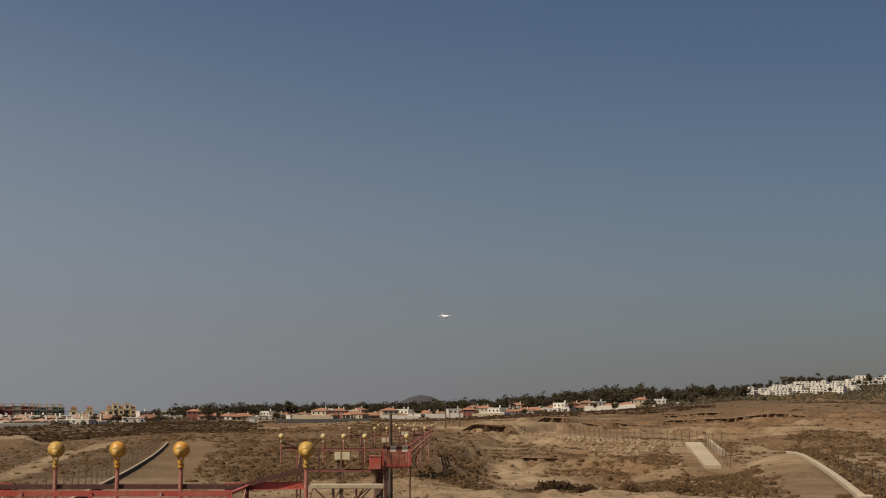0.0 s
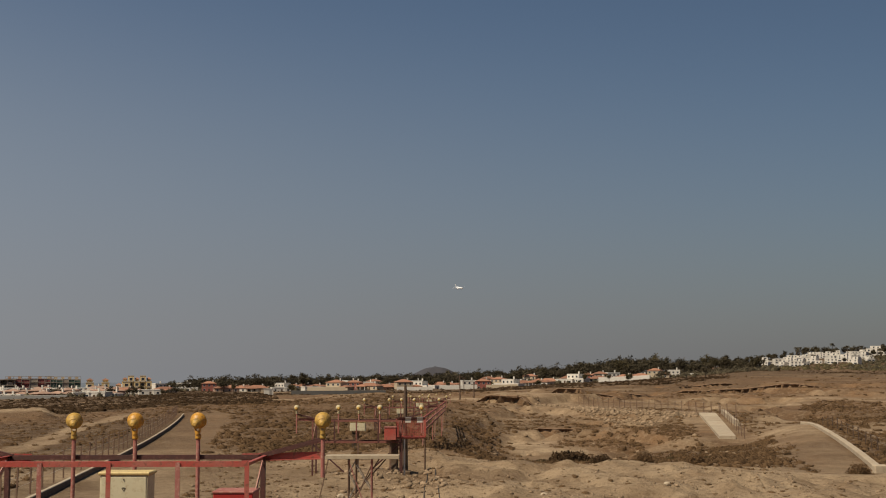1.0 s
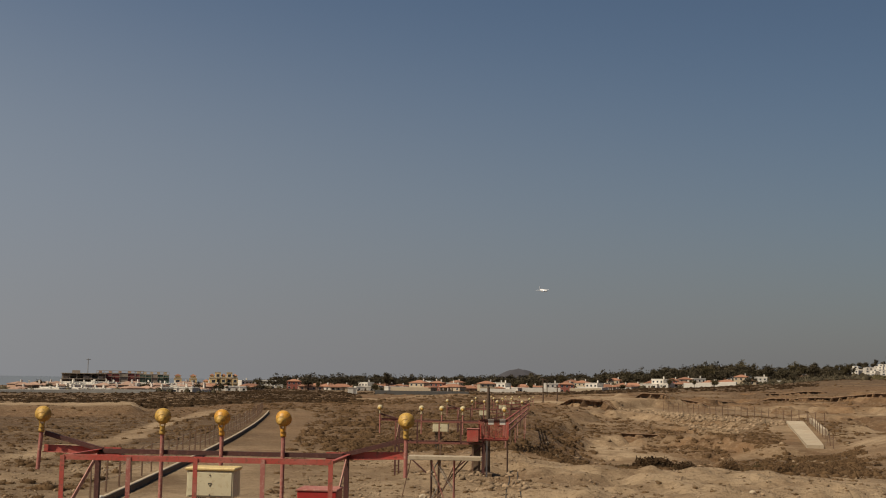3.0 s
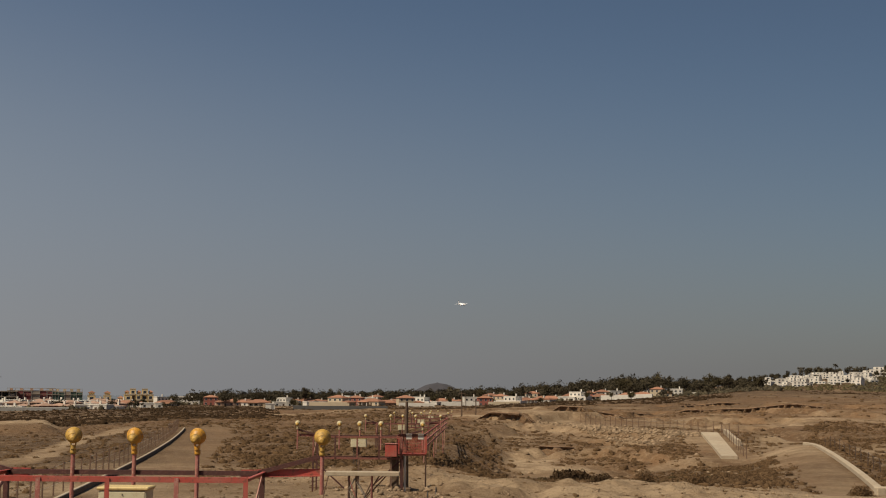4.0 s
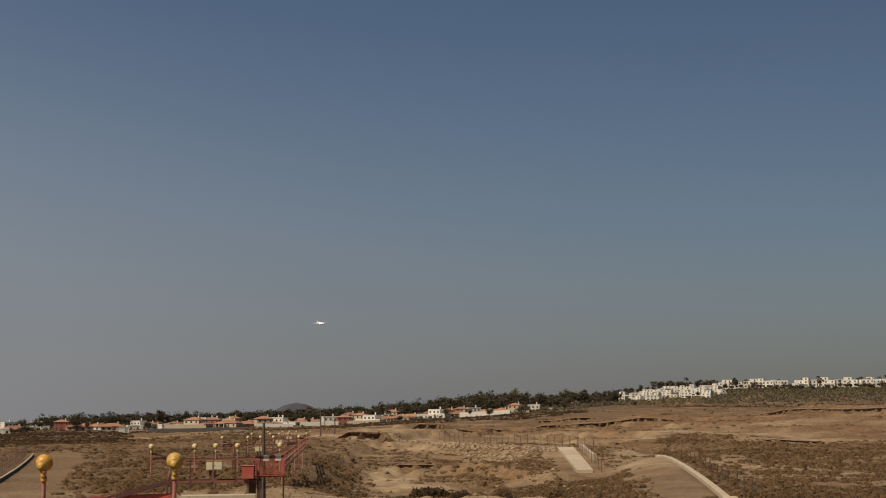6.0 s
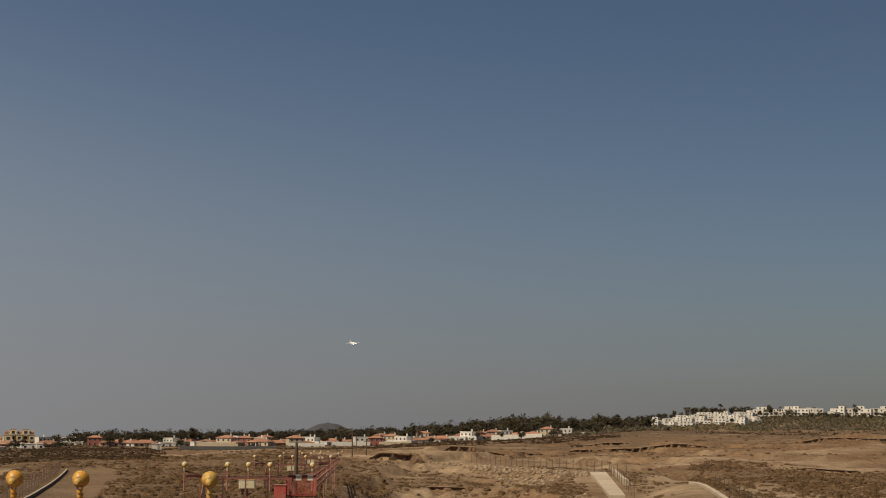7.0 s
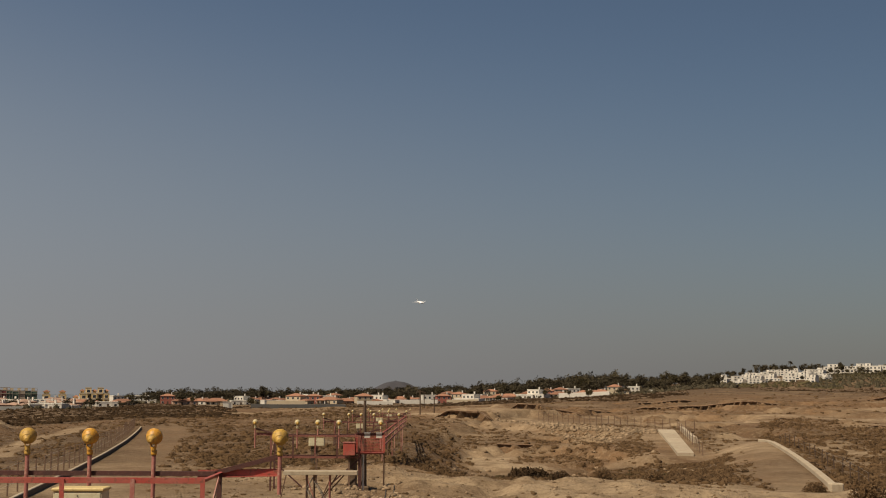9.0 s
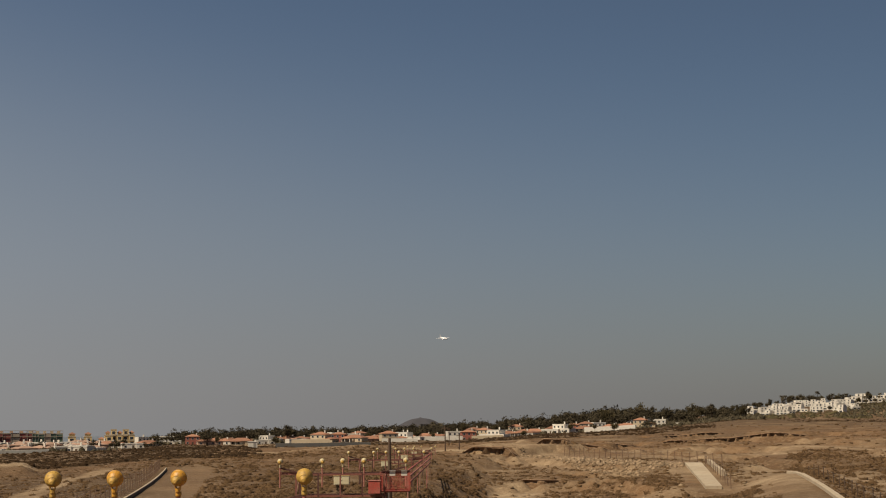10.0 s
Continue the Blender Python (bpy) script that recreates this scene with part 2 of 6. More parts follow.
def ground_material():
    """Dry earth: brown soil, pale sand where 'pale' is high, dark leaf litter where 'litter' is high, pebbles and dust."""
    m = bpy.data.materials.new("dry_earth")
    m.use_nodes = True
    n, l = m.node_tree.nodes, m.node_tree.links
    b = n["Principled BSDF"]
    b.inputs["Roughness"].default_value = 0.97
    b.inputs["Specular IOR Level"].default_value = 0.15
    co = n.new("ShaderNodeTexCoord")

    def noise_of(sc, det=7, rough=0.65):
        t = n.new("ShaderNodeTexNoise")
        t.inputs["Scale"].default_value, t.inputs["Detail"].default_value, t.inputs["Roughness"].default_value = sc, det, rough
        l.new(co.outputs["Object"], t.inputs["Vector"])
        return t.outputs["Fac"]

    def ramp(v, lo, hi, top=1.0):
        r = n.new("ShaderNodeMapRange")
        r.inputs["From Min"].default_value, r.inputs["From Max"].default_value, r.inputs["To Max"].default_value = lo, hi, top
        l.new(v, r.inputs["Value"])
        return r.outputs[0]

    def mixed(f, a, c):
        mx = n.new("ShaderNodeMix")
        mx.data_type = "RGBA"
        l.new(f, mx.inputs[0])
        for s, k in ((a, 6), (c, 7)):
            if isinstance(s, tuple):
                mx.inputs[k].default_value = (*s, 1)
            else:
                l.new(s, mx.inputs[k])
        return mx.outputs[2]

    def attr(name):
        a = n.new("ShaderNodeAttribute")
        a.attribute_name = name
        return a.outputs["Fac"]

    c = mixed(ramp(noise_of(0.05), 0.4, 0.6), (0.128, 0.071, 0.035), (0.195, 0.112, 0.056))
    c = mixed(ramp(noise_of(0.16), 0.47, 0.57, 0.6), c, (0.09, 0.052, 0.026))
    c = mixed(ramp(noise_of(0.6, 9, 0.75), 0.49, 0.58, 0.55), c, (0.075, 0.044, 0.023))
    c = mixed(attr("litter"), c, mixed(ramp(noise_of(0.3), 0.4, 0.6), (0.06, 0.037, 0.021), (0.1, 0.062, 0.034)))
    c = mixed(attr("pale"), c, mixed(ramp(noise_of(0.4), 0.4, 0.6), (0.385, 0.285, 0.178), (0.22, 0.152, 0.091)))
    c = mixed(ramp(noise_of(1.7, 9, 0.75), 0.52, 0.61, 0.45), c, (0.32, 0.235, 0.15))
    c = mixed(ramp(noise_of(4.5, 9, 0.75), 0.51, 0.6, 0.46), c, (0.085, 0.048, 0.024))
    c = mixed(ramp(noise_of(12.0, 9, 0.75), 0.53, 0.63, 0.5), c, (0.34, 0.25, 0.155))
    l.new(c, b.inputs["Base Color"])
    bp = n.new("ShaderNodeBump")
    bp.inputs["Strength"].default_value, bp.inputs["Distance"].default_value = 0.8, 0.25
    l.new(noise_of(1.6, 12, 0.72), bp.inputs["Height"])
    clod = n.new("ShaderNodeBump")
    clod.inputs["Strength"].default_value, clod.inputs["Distance"].default_value = 0.8, 0.07
    l.new(noise_of(7.0, 10, 0.7), clod.inputs["Height"])
    l.new(bp.outputs[0], clod.inputs["Normal"])
    l.new(clod.outputs[0], b.inputs["Normal"])
    return m


EARTH = ground_material()


# ---- mesh helpers ----
def link(bm, name, mat, parent=None, label=""):
    me = bpy.data.meshes.new(name)
    bm.to_mesh(me)
    bm.free()
    me.materials.append(mat)
    ob = new(name, me)
    if parent:
        ob.parent = parent
    return tagged(ob, label)


def part(name, bm, mat, parent, label=""):
    return link(bm, name, mat, parent, label)


def thing(name, label, category, m=None, group="", kind=""):
    ob = new(name)
    ob.empty_display_size = 0.2
    if m is not None:
        ob.matrix_basis = m
    return tagged(ob, label, category, group, kind)


def box(bm, x0, x1, y0, y1, z0, z1, bevel=0.0):
    r = bmesh.ops.create_cube(bm, size=1, matrix=Matrix.LocRotScale(((x0 + x1) / 2, (y0 + y1) / 2, (z0 + z1) / 2), None, (x1 - x0, y1 - y0, z1 - z0)))
    if bevel:
        es = list({e for v in r["verts"] for e in v.link_edges})
        bmesh.ops.bevel(bm, geom=es, offset=bevel, segments=1, affect="EDGES")
    return bm


def bar(bm, a, b, w, h, up=(0, 0, 1)):
    """A rectangular bar from a to b, w wide and h deep along up."""
    a, b = Vector(a), Vector(b)
    d = (b - a).normalized()
    u = Vector(up)
    if abs(d.dot(u)) > 0.98:
        u = Vector((0, 1, 0))
    s = d.cross(u).normalized() * w / 2
    t = s.cross(d).normalized() * h / 2
    vs = [bm.verts.new(p + i * s + j * t) for p in (a, b) for i, j in ((-1, -1), (1, -1), (1, 1), (-1, 1))]
    for f in ((3, 2, 1, 0), (4, 5, 6, 7), (0, 1, 5, 4), (1, 2, 6, 5), (2, 3, 7, 6), (3, 0, 4, 7)):
        bm.faces.new([vs[i] for i in f])
    return bm


def angle(bm, a, b, w=0.05, t=0.006, flip=1):
    """Angle iron: an upright leg and a level leg along a to b."""
    a, b = Vector(a), Vector(b)
    d = (b - a).normalized()
    s = d.cross(Vector((0, 0, 1)))
    s = (s if s.length > 0.1 else Vector((1, 0, 0))).normalized() * flip
    bar(bm, a, b, t, w)
    u = Vector((0, 0, 1)) if abs(d.z) < 0.9 else Vector((0, 1, 0))
    bar(bm, a + s * w / 2 + u * (w / 2), b + s * w / 2 + u * (w / 2), w, t)
    return bm


def tube(bm, a, b, r, n=10, r2=None):
    a, b = Vector(a), Vector(b)
    d = b - a
    m = Matrix.Translation((a + b) / 2) @ d.to_track_quat("Z", "Y").to_matrix().to_4x4()
    bmesh.ops.create_cone(bm, cap_ends=True, segments=n, radius1=r, radius2=r if r2 is None else r2, depth=d.length, matrix=m)
    return bm


def turned(profile, n=20, axis="Y"):
    """A turned body: (radius, along) pairs swept round the axis."""
    bm = bmesh.new()
    rings = []
    for r, y in profile:
        ring = []
        for k in range(n):
            a = math.tau * k / n
            p = (r * math.cos(a), y, r * math.sin(a)) if axis == "Y" else (r * math.cos(a), r * math.sin(a), y)
            ring.append(bm.verts.new(p))
        rings.append(ring)
    for p, q in zip(rings, rings[1:]):
        for k in range(n):
            bm.faces.new((p[k], p[(k + 1) % n], q[(k + 1) % n], q[k]))
    bm.faces.new(rings[0][::-1])
    bm.faces.new(rings[-1])
    bmesh.ops.recalc_face_normals(bm, faces=bm.faces[:])
    for f in bm.faces:
        f.smooth = True
    return bm


def mesh_thing(name, verts, faces, mat, label, category, kind="", group=""):
    me = bpy.data.meshes.new(name)
    me.from_pydata([tuple(v) for v in verts], [], [tuple(f) for f in faces])
    me.materials.append(mat)
    me.update()
    return tagged(new(name, me), label, category, group, kind)


# ---- the land ----
def lattice(ix, iy, seed):
    h = (ix.astype(np.int64) * 374761393 + iy.astype(np.int64) * 668265263 + seed * 982451653) & 0xFFFFFFFF
    h = ((h ^ (h >> 13)) * 1274126177) & 0xFFFFFFFF
    return ((h ^ (h >> 16)) & 0xFFFF) / 65535.0


def vnoise(x, y, seed=1):
    """Smooth value noise, 0 to 1."""
    x, y = np.asarray(x, float), np.asarray(y, float)
    ix, iy = np.floor(x), np.floor(y)
    fx, fy = x - ix, y - iy
    fx, fy = fx * fx * (3 - 2 * fx), fy * fy * (3 - 2 * fy)
    ix, iy = ix.astype(np.int64), iy.astype(np.int64)
    a, b = lattice(ix, iy, seed), lattice(ix + 1, iy, seed)
    c, d = lattice(ix, iy + 1, seed), lattice(ix + 1, iy + 1, seed)
    return (a * (1 - fx) + b * fx) * (1 - fy) + (c * (1 - fx) + d * fx) * fy


def fbm(x, y, octaves=4, seed=1):
    s, amp, tot = 0, 1.0, 0
    for k in range(octaves):
        s = s + amp * (vnoise(x * 2 ** k, y * 2 ** k, seed + k) - 0.5)
        tot += amp
        amp *= 0.5
    return s / tot * 2


def smooth(a, b, v):
    t = np.clip((np.asarray(v, float) - a) / (b - a), 0, 1)
    return t * t * (3 - 2 * t)


def gauss(v, mid, wide):
    return np.exp(-((np.asarray(v, float) - mid) / wide) ** 2)


def soft_interp(v, xs, ys):
    """Values eased between stations."""
    v = np.clip(v, xs[0], xs[-1])
    k = np.clip(np.searchsorted(xs, v, side="right") - 1, 0, len(xs) - 2)
    xs, ys = np.array(xs, float), np.array(ys, float)
    t = (v - xs[k]) / (xs[k + 1] - xs[k])
    t = 0.5 * t + 0.5 * t * t * (3 - 2 * t)
    return ys[k] + (ys[k + 1] - ys[k]) * t


def depth(x, y):
    """How far the land lies below the eye: a flat mound on the approach line, a ravine to its right, a plain to its left, land that rises far to the right."""
    x, y = np.asarray(x, float), np.asarray(y, float)
    r = np.maximum(np.hypot(x, y), 0.5)
    az = np.degrees(np.arctan2(x, y))
    az = np.where(np.abs(az) > 60, np.sign(az) * (60 - (np.abs(az) - 60) * 0.5), az)
    bank = 1.8 + 1.6 * smooth(5, 17, r)
    at50 = 3.4 + 0.7 * smooth(8, 20, az)
    at105 = soft_interp(az, (-20, -12, -5, -1, 3, 8, 12, 20), (4.3, 3.45, 3.3, 3.7, 6.0, 6.5, 5.6, 4.9))
    at190 = soft_interp(az, (-20, -12, -8, -3.6, 0.6, 4, 10, 16, 22), (5.2, 3.8, 3.5, 2.5, 3.8, 4.6, 5.0, 4.2, 4.5))
    at260 = soft_interp(az, (-20, -8, -3.6, 0, 4, 8.5, 16, 24, 30), (5.6, 5.6, 5.0, 5.0, 4.3, 4.5, 2.5, 0.6, -1))
    at800 = soft_interp(az, (-24, -14, -8, 0, 6, 10, 13, 18, 30), (10, 9, 8.5, 7.3, 3.6, 1.2, -1.5, 0, 0))
    at1300 = soft_interp(az, (-24, -14, -8, 0, 6, 10, 14, 17, 24, 34), (30, 29, 10, 6, 2, -4, -13.5, -18.5, -19.5, -18))
    u = np.log(r)
    st = [0.5, 15, 50, 105, 190, 260, 800, 1300, 2200, 4900]
    hs = [bank, bank, at50, at105, at190, at260, at800, at1300, 0.4 * at1300 + 10 + 14 * smooth(-8, -14, az), 32 + 0 * r]
    h = 0 * r
    for k in range(len(st) - 1):
        a, b = math.log(st[k]), math.log(st[k + 1])
        t = np.clip((u - a) / (b - a), 0, 1)
        t = 0.35 * t + 0.65 * t * t * (3 - 2 * t)
        h = np.where((u >= a) & (u <= b), hs[k] + (hs[k + 1] - hs[k]) * t, h)
    # made ground: the berm under the kerbed road, the stone bank, the concrete slipway, the track beside the kerb
    calm = 1.0
    for line, d0, d1, left, right_side, fall in MADE:
        s, off = along(x, y, line)
        beside = smooth(left - fall, left, off) * smooth(right_side + fall, right_side, off) * smooth(-0.12, 0.0, s) * smooth(1.12, 1.0, s)
        h = h + (d0 + (d1 - d0) * np.clip(s, 0, 1) - h) * beside
        calm = calm * (1 - 0.9 * beside)
    s, off = along(x, y, ROAD)
    calm = calm * (1 - 0.95 * smooth(-10, -7, off) * smooth(5, 1, off) * smooth(-0.12, 0.0, s) * smooth(1.12, 1.0, s))
    rough = calm * smooth(20, 60, r) * (0.5 + 0.5 * smooth(60, 180, r))
    right = smooth(-2, 4, az)
    h = h - rough * (0.22 + 0.35 * right * smooth(60, 100, r)) * fbm(x / 17, y / 17, 3, 3) - calm * (0.22 * fbm(x / 3.1, y / 3.1, 3, 9) + 0.2 * np.abs(fbm(x / 1.6, y / 1.6, 3, 19)) * smooth(75, 55, r)) * smooth(6, 20, r)
    h = h - 0.35 * calm * right * smooth(85, 120, r) * smooth(500, 300, r) * np.abs(fbm(x / 9, y / 9, 4, 27))
    # rilled and gullied flanks of the ravine
    wx, wy = x + 7 * fbm(x / 24, y / 24, 2, 101), y + 9 * fbm(x / 24, y / 24, 2, 103)
    band = calm * smooth(-2.2, 0.6, az) * smooth(17, 13, az) * smooth(66, 88, r) * smooth(330, 200, r)
    h = h + band * (1.15 * (0.32 - np.abs(fbm(wx / 21, wy / 30, 2, 105))) + 0.75 * (0.3 - np.abs(fbm(wx / 8.5, wy / 13, 3, 107))) + 0.28 * (0.3 - np.abs(fbm(wx / 2.6, wy / 4, 2, 109))))
    # the mound's steep right flank above the gully's head
    h = h + 0.5 * calm * gauss(az, 2.2, 1.3) * gauss(np.log(r), math.log(97), 0.13)
    # hummocks and scrapes on the near bank
    near = calm * smooth(14, 24, r) * smooth(62, 54, r) * smooth(-9, -4, az)
    h = h - near * (0.42 * np.abs(fbm(x / 4.2, y / 4.2, 3, 111)) + 0.3 * fbm(x / 1.3, y / 1.3, 3, 113))
    # a low scarp at the edge of the terrace on the far left
    h = h - 0.9 * smooth(-17.4, -18.4, az + 0.5 * fbm(x / 9, y / 9, 2, 115)) * smooth(128, 136, r) * smooth(215, 180, r)
    # broken swells over the right-hand terraces
    swell = calm * smooth(8, 11, az) * smooth(150, 185, r) * smooth(420, 280, r)
    h = h + swell * (0.9 * (0.3 - np.abs(fbm(wx / 24, wy / 24, 3, 117))) + 0.4 * (0.3 - np.abs(fbm(wx / 8, wy / 8, 3, 119))))
    # the near bank breaks off into the ravine
    brink = np.maximum(h, r * (0.0695 + 0.0045 * smooth(7, 13, az) + 0.0022 * fbm(x / 5, y / 5, 2, 121)))
    h = h + (brink - h) * calm * smooth(-2.0, 3.0, az) * smooth(20, 17.5, az) * smooth(47, 49, r) * smooth(98, 80, r)
    # each ledge is the broken edge of a shelf that runs back into the slope
    for az0, r0, az1, r1, drop in LEDGES:
        s, off = along(x, y, (polar(az0, r0), polar(az1, r1)))
        h = h - 0.92 * drop * smooth(-0.02, 0.1, s) * smooth(1.02, 0.88, s) * smooth(-26 * drop, -2.5, off) * smooth(-0.3, -1.3, off)
    h = h - 1.2 * smooth(150, 400, r) * fbm(x / 70, y / 70, 3, 21)
    # water-cut steps in the ravine's far side
    step = fbm(x / 26, y / 26, 3, 33) * 0.5 + 0.5
    q = h * 0.9 + step * 1.2
    cut = (np.floor(q) + smooth(0.62, 0.98, q - np.floor(q)) - q) / 0.9
    h = h + 0.9 * calm * cut * right * smooth(75, 120, r) * smooth(420, 260, r) * smooth(24, 15, az)
    return h


def along(x, y, line):
    """Where a place lies beside a straight line: share of its length, and metres to the right of it."""
    (ax, ay), (bx, by) = line
    dx, dy = bx - ax, by - ay
    n = math.hypot(dx, dy)
    return ((x - ax) * dx + (y - ay) * dy) / n ** 2, ((x - ax) * dy - (y - ay) * dx) / n


def polar(az, r):
    return r * math.sin(radians(az)), r * math.cos(radians(az))


ROAD = (polar(18.1, 60), polar(15.4, 113))
STONE_BANK = (polar(3.4, 185), polar(10.5, 132))
KERB = (polar(-19.2, 34.5), polar(-12.1, 116))
TRACK = (polar(-18.9, 70), polar(-15.0, 128))
SLIPWAY = (polar(11.0, 136), polar(11.85, 106))
# line, depth at its start and end, level from so far left to so far right of it, and the width of the slopes
MADE = [
    (STONE_BANK, 4.35, 4.1, -7, 0.3, 6),
    (SLIPWAY, 4.2, 5.2, -1.2, 1.2, 7),
    (ROAD, 4.35, 4.25, -0.8, 0.4, 5.5),
    (KERB, 3.45, 3.5, -0.5, 5, 8),
]
# start and end of each ledge (heading, distance) and the height of its face
LEDGES = [
    (0.7, 184, 3.4, 180, 1.3),
    (4.2, 207, 5.8, 206, 0.9),
    (5.5, 228, 8.6, 246, 0.95),
    (9.1, 266, 16.2, 258, 0.9),
    (19.0, 258, 26.6, 242, 0.8),
    (8.3, 350, 10.6, 352, 0.5),
    (3.2, 128, 5.6, 126, 0.36),
    (19.2, 167, 22.4, 175, 0.42),
    (14.9, 147, 16.2, 145, 0.3),
    (5.6, 375, 8.4, 380, 1.0),
    (6.0, 215, 7.4, 212, 0.5),
    (9.0, 322, 12.4, 345, 0.7),
]


def ground_z(x, y):
    return float(EYE - depth(np.array([x]), np.array([y]))[0])


def on_ground(az, r, sink=0.0):
    x, y = polar(az, r)
    return x, y, ground_z(x, y) - sink


def build_ground():
    front = np.arange(-29, 29.01, 0.125)
    az = np.radians(np.concatenate([front, np.arange(32, 329, 4.5)]))
    rr = [2.0]
    while rr[-1] < 4850:
        r = rr[-1]
        rr.append(r * (1.06 if r < 18 else 1.0055 if r < 300 else 1.03))
    rr = np.minimum(np.array(rr), 4890)
    A, R = np.meshgrid(az, rr)
    X, Y = R * np.sin(A), R * np.cos(A)
    H = depth(X, Y)
    n, m = len(az), len(rr)
    co = np.stack([X, Y, EYE - H], -1).reshape(-1, 3)
    co = np.vstack([co, [[0, 0, ground_z(0, 0)]]])
    i = (np.arange(m - 1)[:, None] * n + np.arange(n)[None]).ravel()
    j = (np.arange(m - 1)[:, None] * n + (np.arange(n)[None] + 1) % n).ravel()
    quads = np.stack([i, j, j + n, i + n], -1)[:, ::-1]
    fan = np.stack([np.arange(n), (np.arange(n) + 1) % n, np.full(n, n * m)], -1)
    me = bpy.data.meshes.new("ground")
    me.vertices.add(len(co))
    me.vertices.foreach_set("co", co.astype(np.float32).ravel())
    loops = np.concatenate([quads.ravel(), fan.ravel()])
    me.loops.add(len(loops))
    me.loops.foreach_set("vertex_index", loops.astype(np.int32))
    starts = np.concatenate([np.arange(len(quads)) * 4, len(quads) * 4 + np.arange(len(fan)) * 3])
    me.polygons.add(len(starts))
    me.polygons.foreach_set("loop_start", starts.astype(np.int32))
    me.polygons.foreach_set("use_smooth", np.ones(len(starts), bool))
    me.update(calc_edges=True)
    me.validate()
    x, y = co[:, 0], co[:, 1]
    pale, litter = soils(x, y)
    for name, v in (("pale", pale), ("litter", litter)):
        me.attributes.new(name, "FLOAT", "POINT").data.foreach_set("value", v.astype(np.float32))
    me.materials.append(EARTH)
    return tagged(new("ground", me), "dry brown earth with sandy tracks, eroded banks and scrub", "ground", kind="structure")


def soils(x, y):
    r, az = np.maximum(np.hypot(x, y), 0.5), np.degrees(np.arctan2(x, y))
    n1, n2 = fbm(x / 14, y / 14, 4, 51), fbm(x / 45, y / 45, 3, 61)
    pale = smooth(0.15, 0.5, n1) * 0.35
    # the bare near bank, the track along the kerb, the road, sand in the ravine
    pale = pale + 0.85 * smooth(-12, -7, az) * smooth(62, 50, r) * smooth(-0.8, 0.0, n1 + 0.3 + 0.05 * az)
    s, off = along(x, y, KERB)
    pale = pale + 0.2 * smooth(0.4, 1.2, off) * smooth(7, 4, off - 1.5 * n1) * smooth(-0.1, 0.05, s) * smooth(1.5, 1.0, s)
    s, off = along(x, y, ROAD)
    pale = pale + 0.6 * smooth(-6.0, -3.5, off + 1.5 * n1) * smooth(0.3, -0.6, off) * 0.5 * smooth(-0.2, 0.05, s) * smooth(1.2, 1.0, s)
    s, off = along(x, y, STONE_BANK)
    pale = pale + 0.45 * smooth(-12, -5, off) * smooth(10, 4, off)
    pale = pale + 1.6 * gauss(az, 3.1, 1.0) * gauss(np.log(r), math.log(111), 0.09) * smooth(-0.6, 0.0, fbm(x / 5, y / 5, 3, 85))
    pale = pale + 0.6 * smooth(0, 3, az) * smooth(17, 14, az) * smooth(75, 95, r) * smooth(0.15, 0.5, fbm(x / 8, y / 8, 3, 83)) * smooth(300, 200, r)
    pale = pale + 0.4 * smooth(-1, 4, az) * smooth(150, 200, r) * smooth(400, 300, r) * smooth(-0.1, 0.5, n1)
    pale = pale + 0.55 * smooth(0.1, -0.1, az) * gauss(np.log(r), math.log(205), 0.1) * smooth(-13, -9, az)
    pale = pale + 1.0 * smooth(-17.2, -18.2, az + 0.6 * n1) * gauss(np.log(r), math.log(160), 0.11)
    s, off = along(x, y, TRACK)
    pale = pale + 0.7 * smooth(1.6, 0.8, np.abs(off + 1.5 * n1)) * smooth(-0.5, -0.2, s) * smooth(1.3, 1.0, s)
    # a sandy wheel track on the right, and the pale scoured foot of the terraces
    pale = pale + 0.8 * smooth(17.5, 19, az) * gauss(r, 53 + 1.2 * n1, 1.7)
    pale = pale + 0.7 * gauss(az, 20.6, 1.6) * gauss(np.log(r), math.log(172), 0.03)
    pale = pale + 0.7 * smooth(-8, -12, az) * smooth(44, 34, r + 5 * n1) * smooth(-0.6, 0.2, n1 + 0.2)
    # winding footpaths over the left plain
    path = np.abs(fbm(x / 60, y / 60, 2, 77))
    pale = pale + 0.55 * smooth(0.05, 0.015, path) * smooth(-10, -14, az) * smooth(30, 50, r) * smooth(200, 150, r)
    litter = 1.0 * smooth(-9, -11, az + 2 * n1) * smooth(148, 166, r + 10 * n1) * smooth(640, 560, r)
    litter = litter + 0.4 * smooth(60, 70, r) * smooth(175, 140, r + 40 * n1) * smooth(-11, -9, az) * smooth(2, -1, az + 2 * n1) * smooth(-0.5, 0.3, n2 + n1 * 0.4)
    litter = litter + 0.5 * smooth(60, 75, r) * smooth(165, 135, r) * smooth(10, 14, az + 3 * n1) * smooth(-0.6, 0.2, n1)
    litter = litter + 0.75 * smooth(330, 420, r + 60 * n1)
    litter = litter + 0.12 * smooth(15, 18, az) * smooth(58, 70, r) * smooth(215, 170, r + 20 * n1)
    litter = litter + 0.3 * gauss(az, 2.6, 1.8) * smooth(122, 135, r) * smooth(190, 170, r) + 0.3 * smooth(-14, -12, az) * smooth(10, 8, az) * smooth(440, 520, r)
    litter = litter + 0.8 * smooth(-11, -14, az + 2 * n1) * smooth(22, 30, r) * smooth(190, 160, r) * smooth(-0.7, 0.1, n1 + 0.5 * n2)
    litter = litter + 0.7 * smooth(0, 3, az) * smooth(200, 300, r) * smooth(-0.2, 0.4, n2)
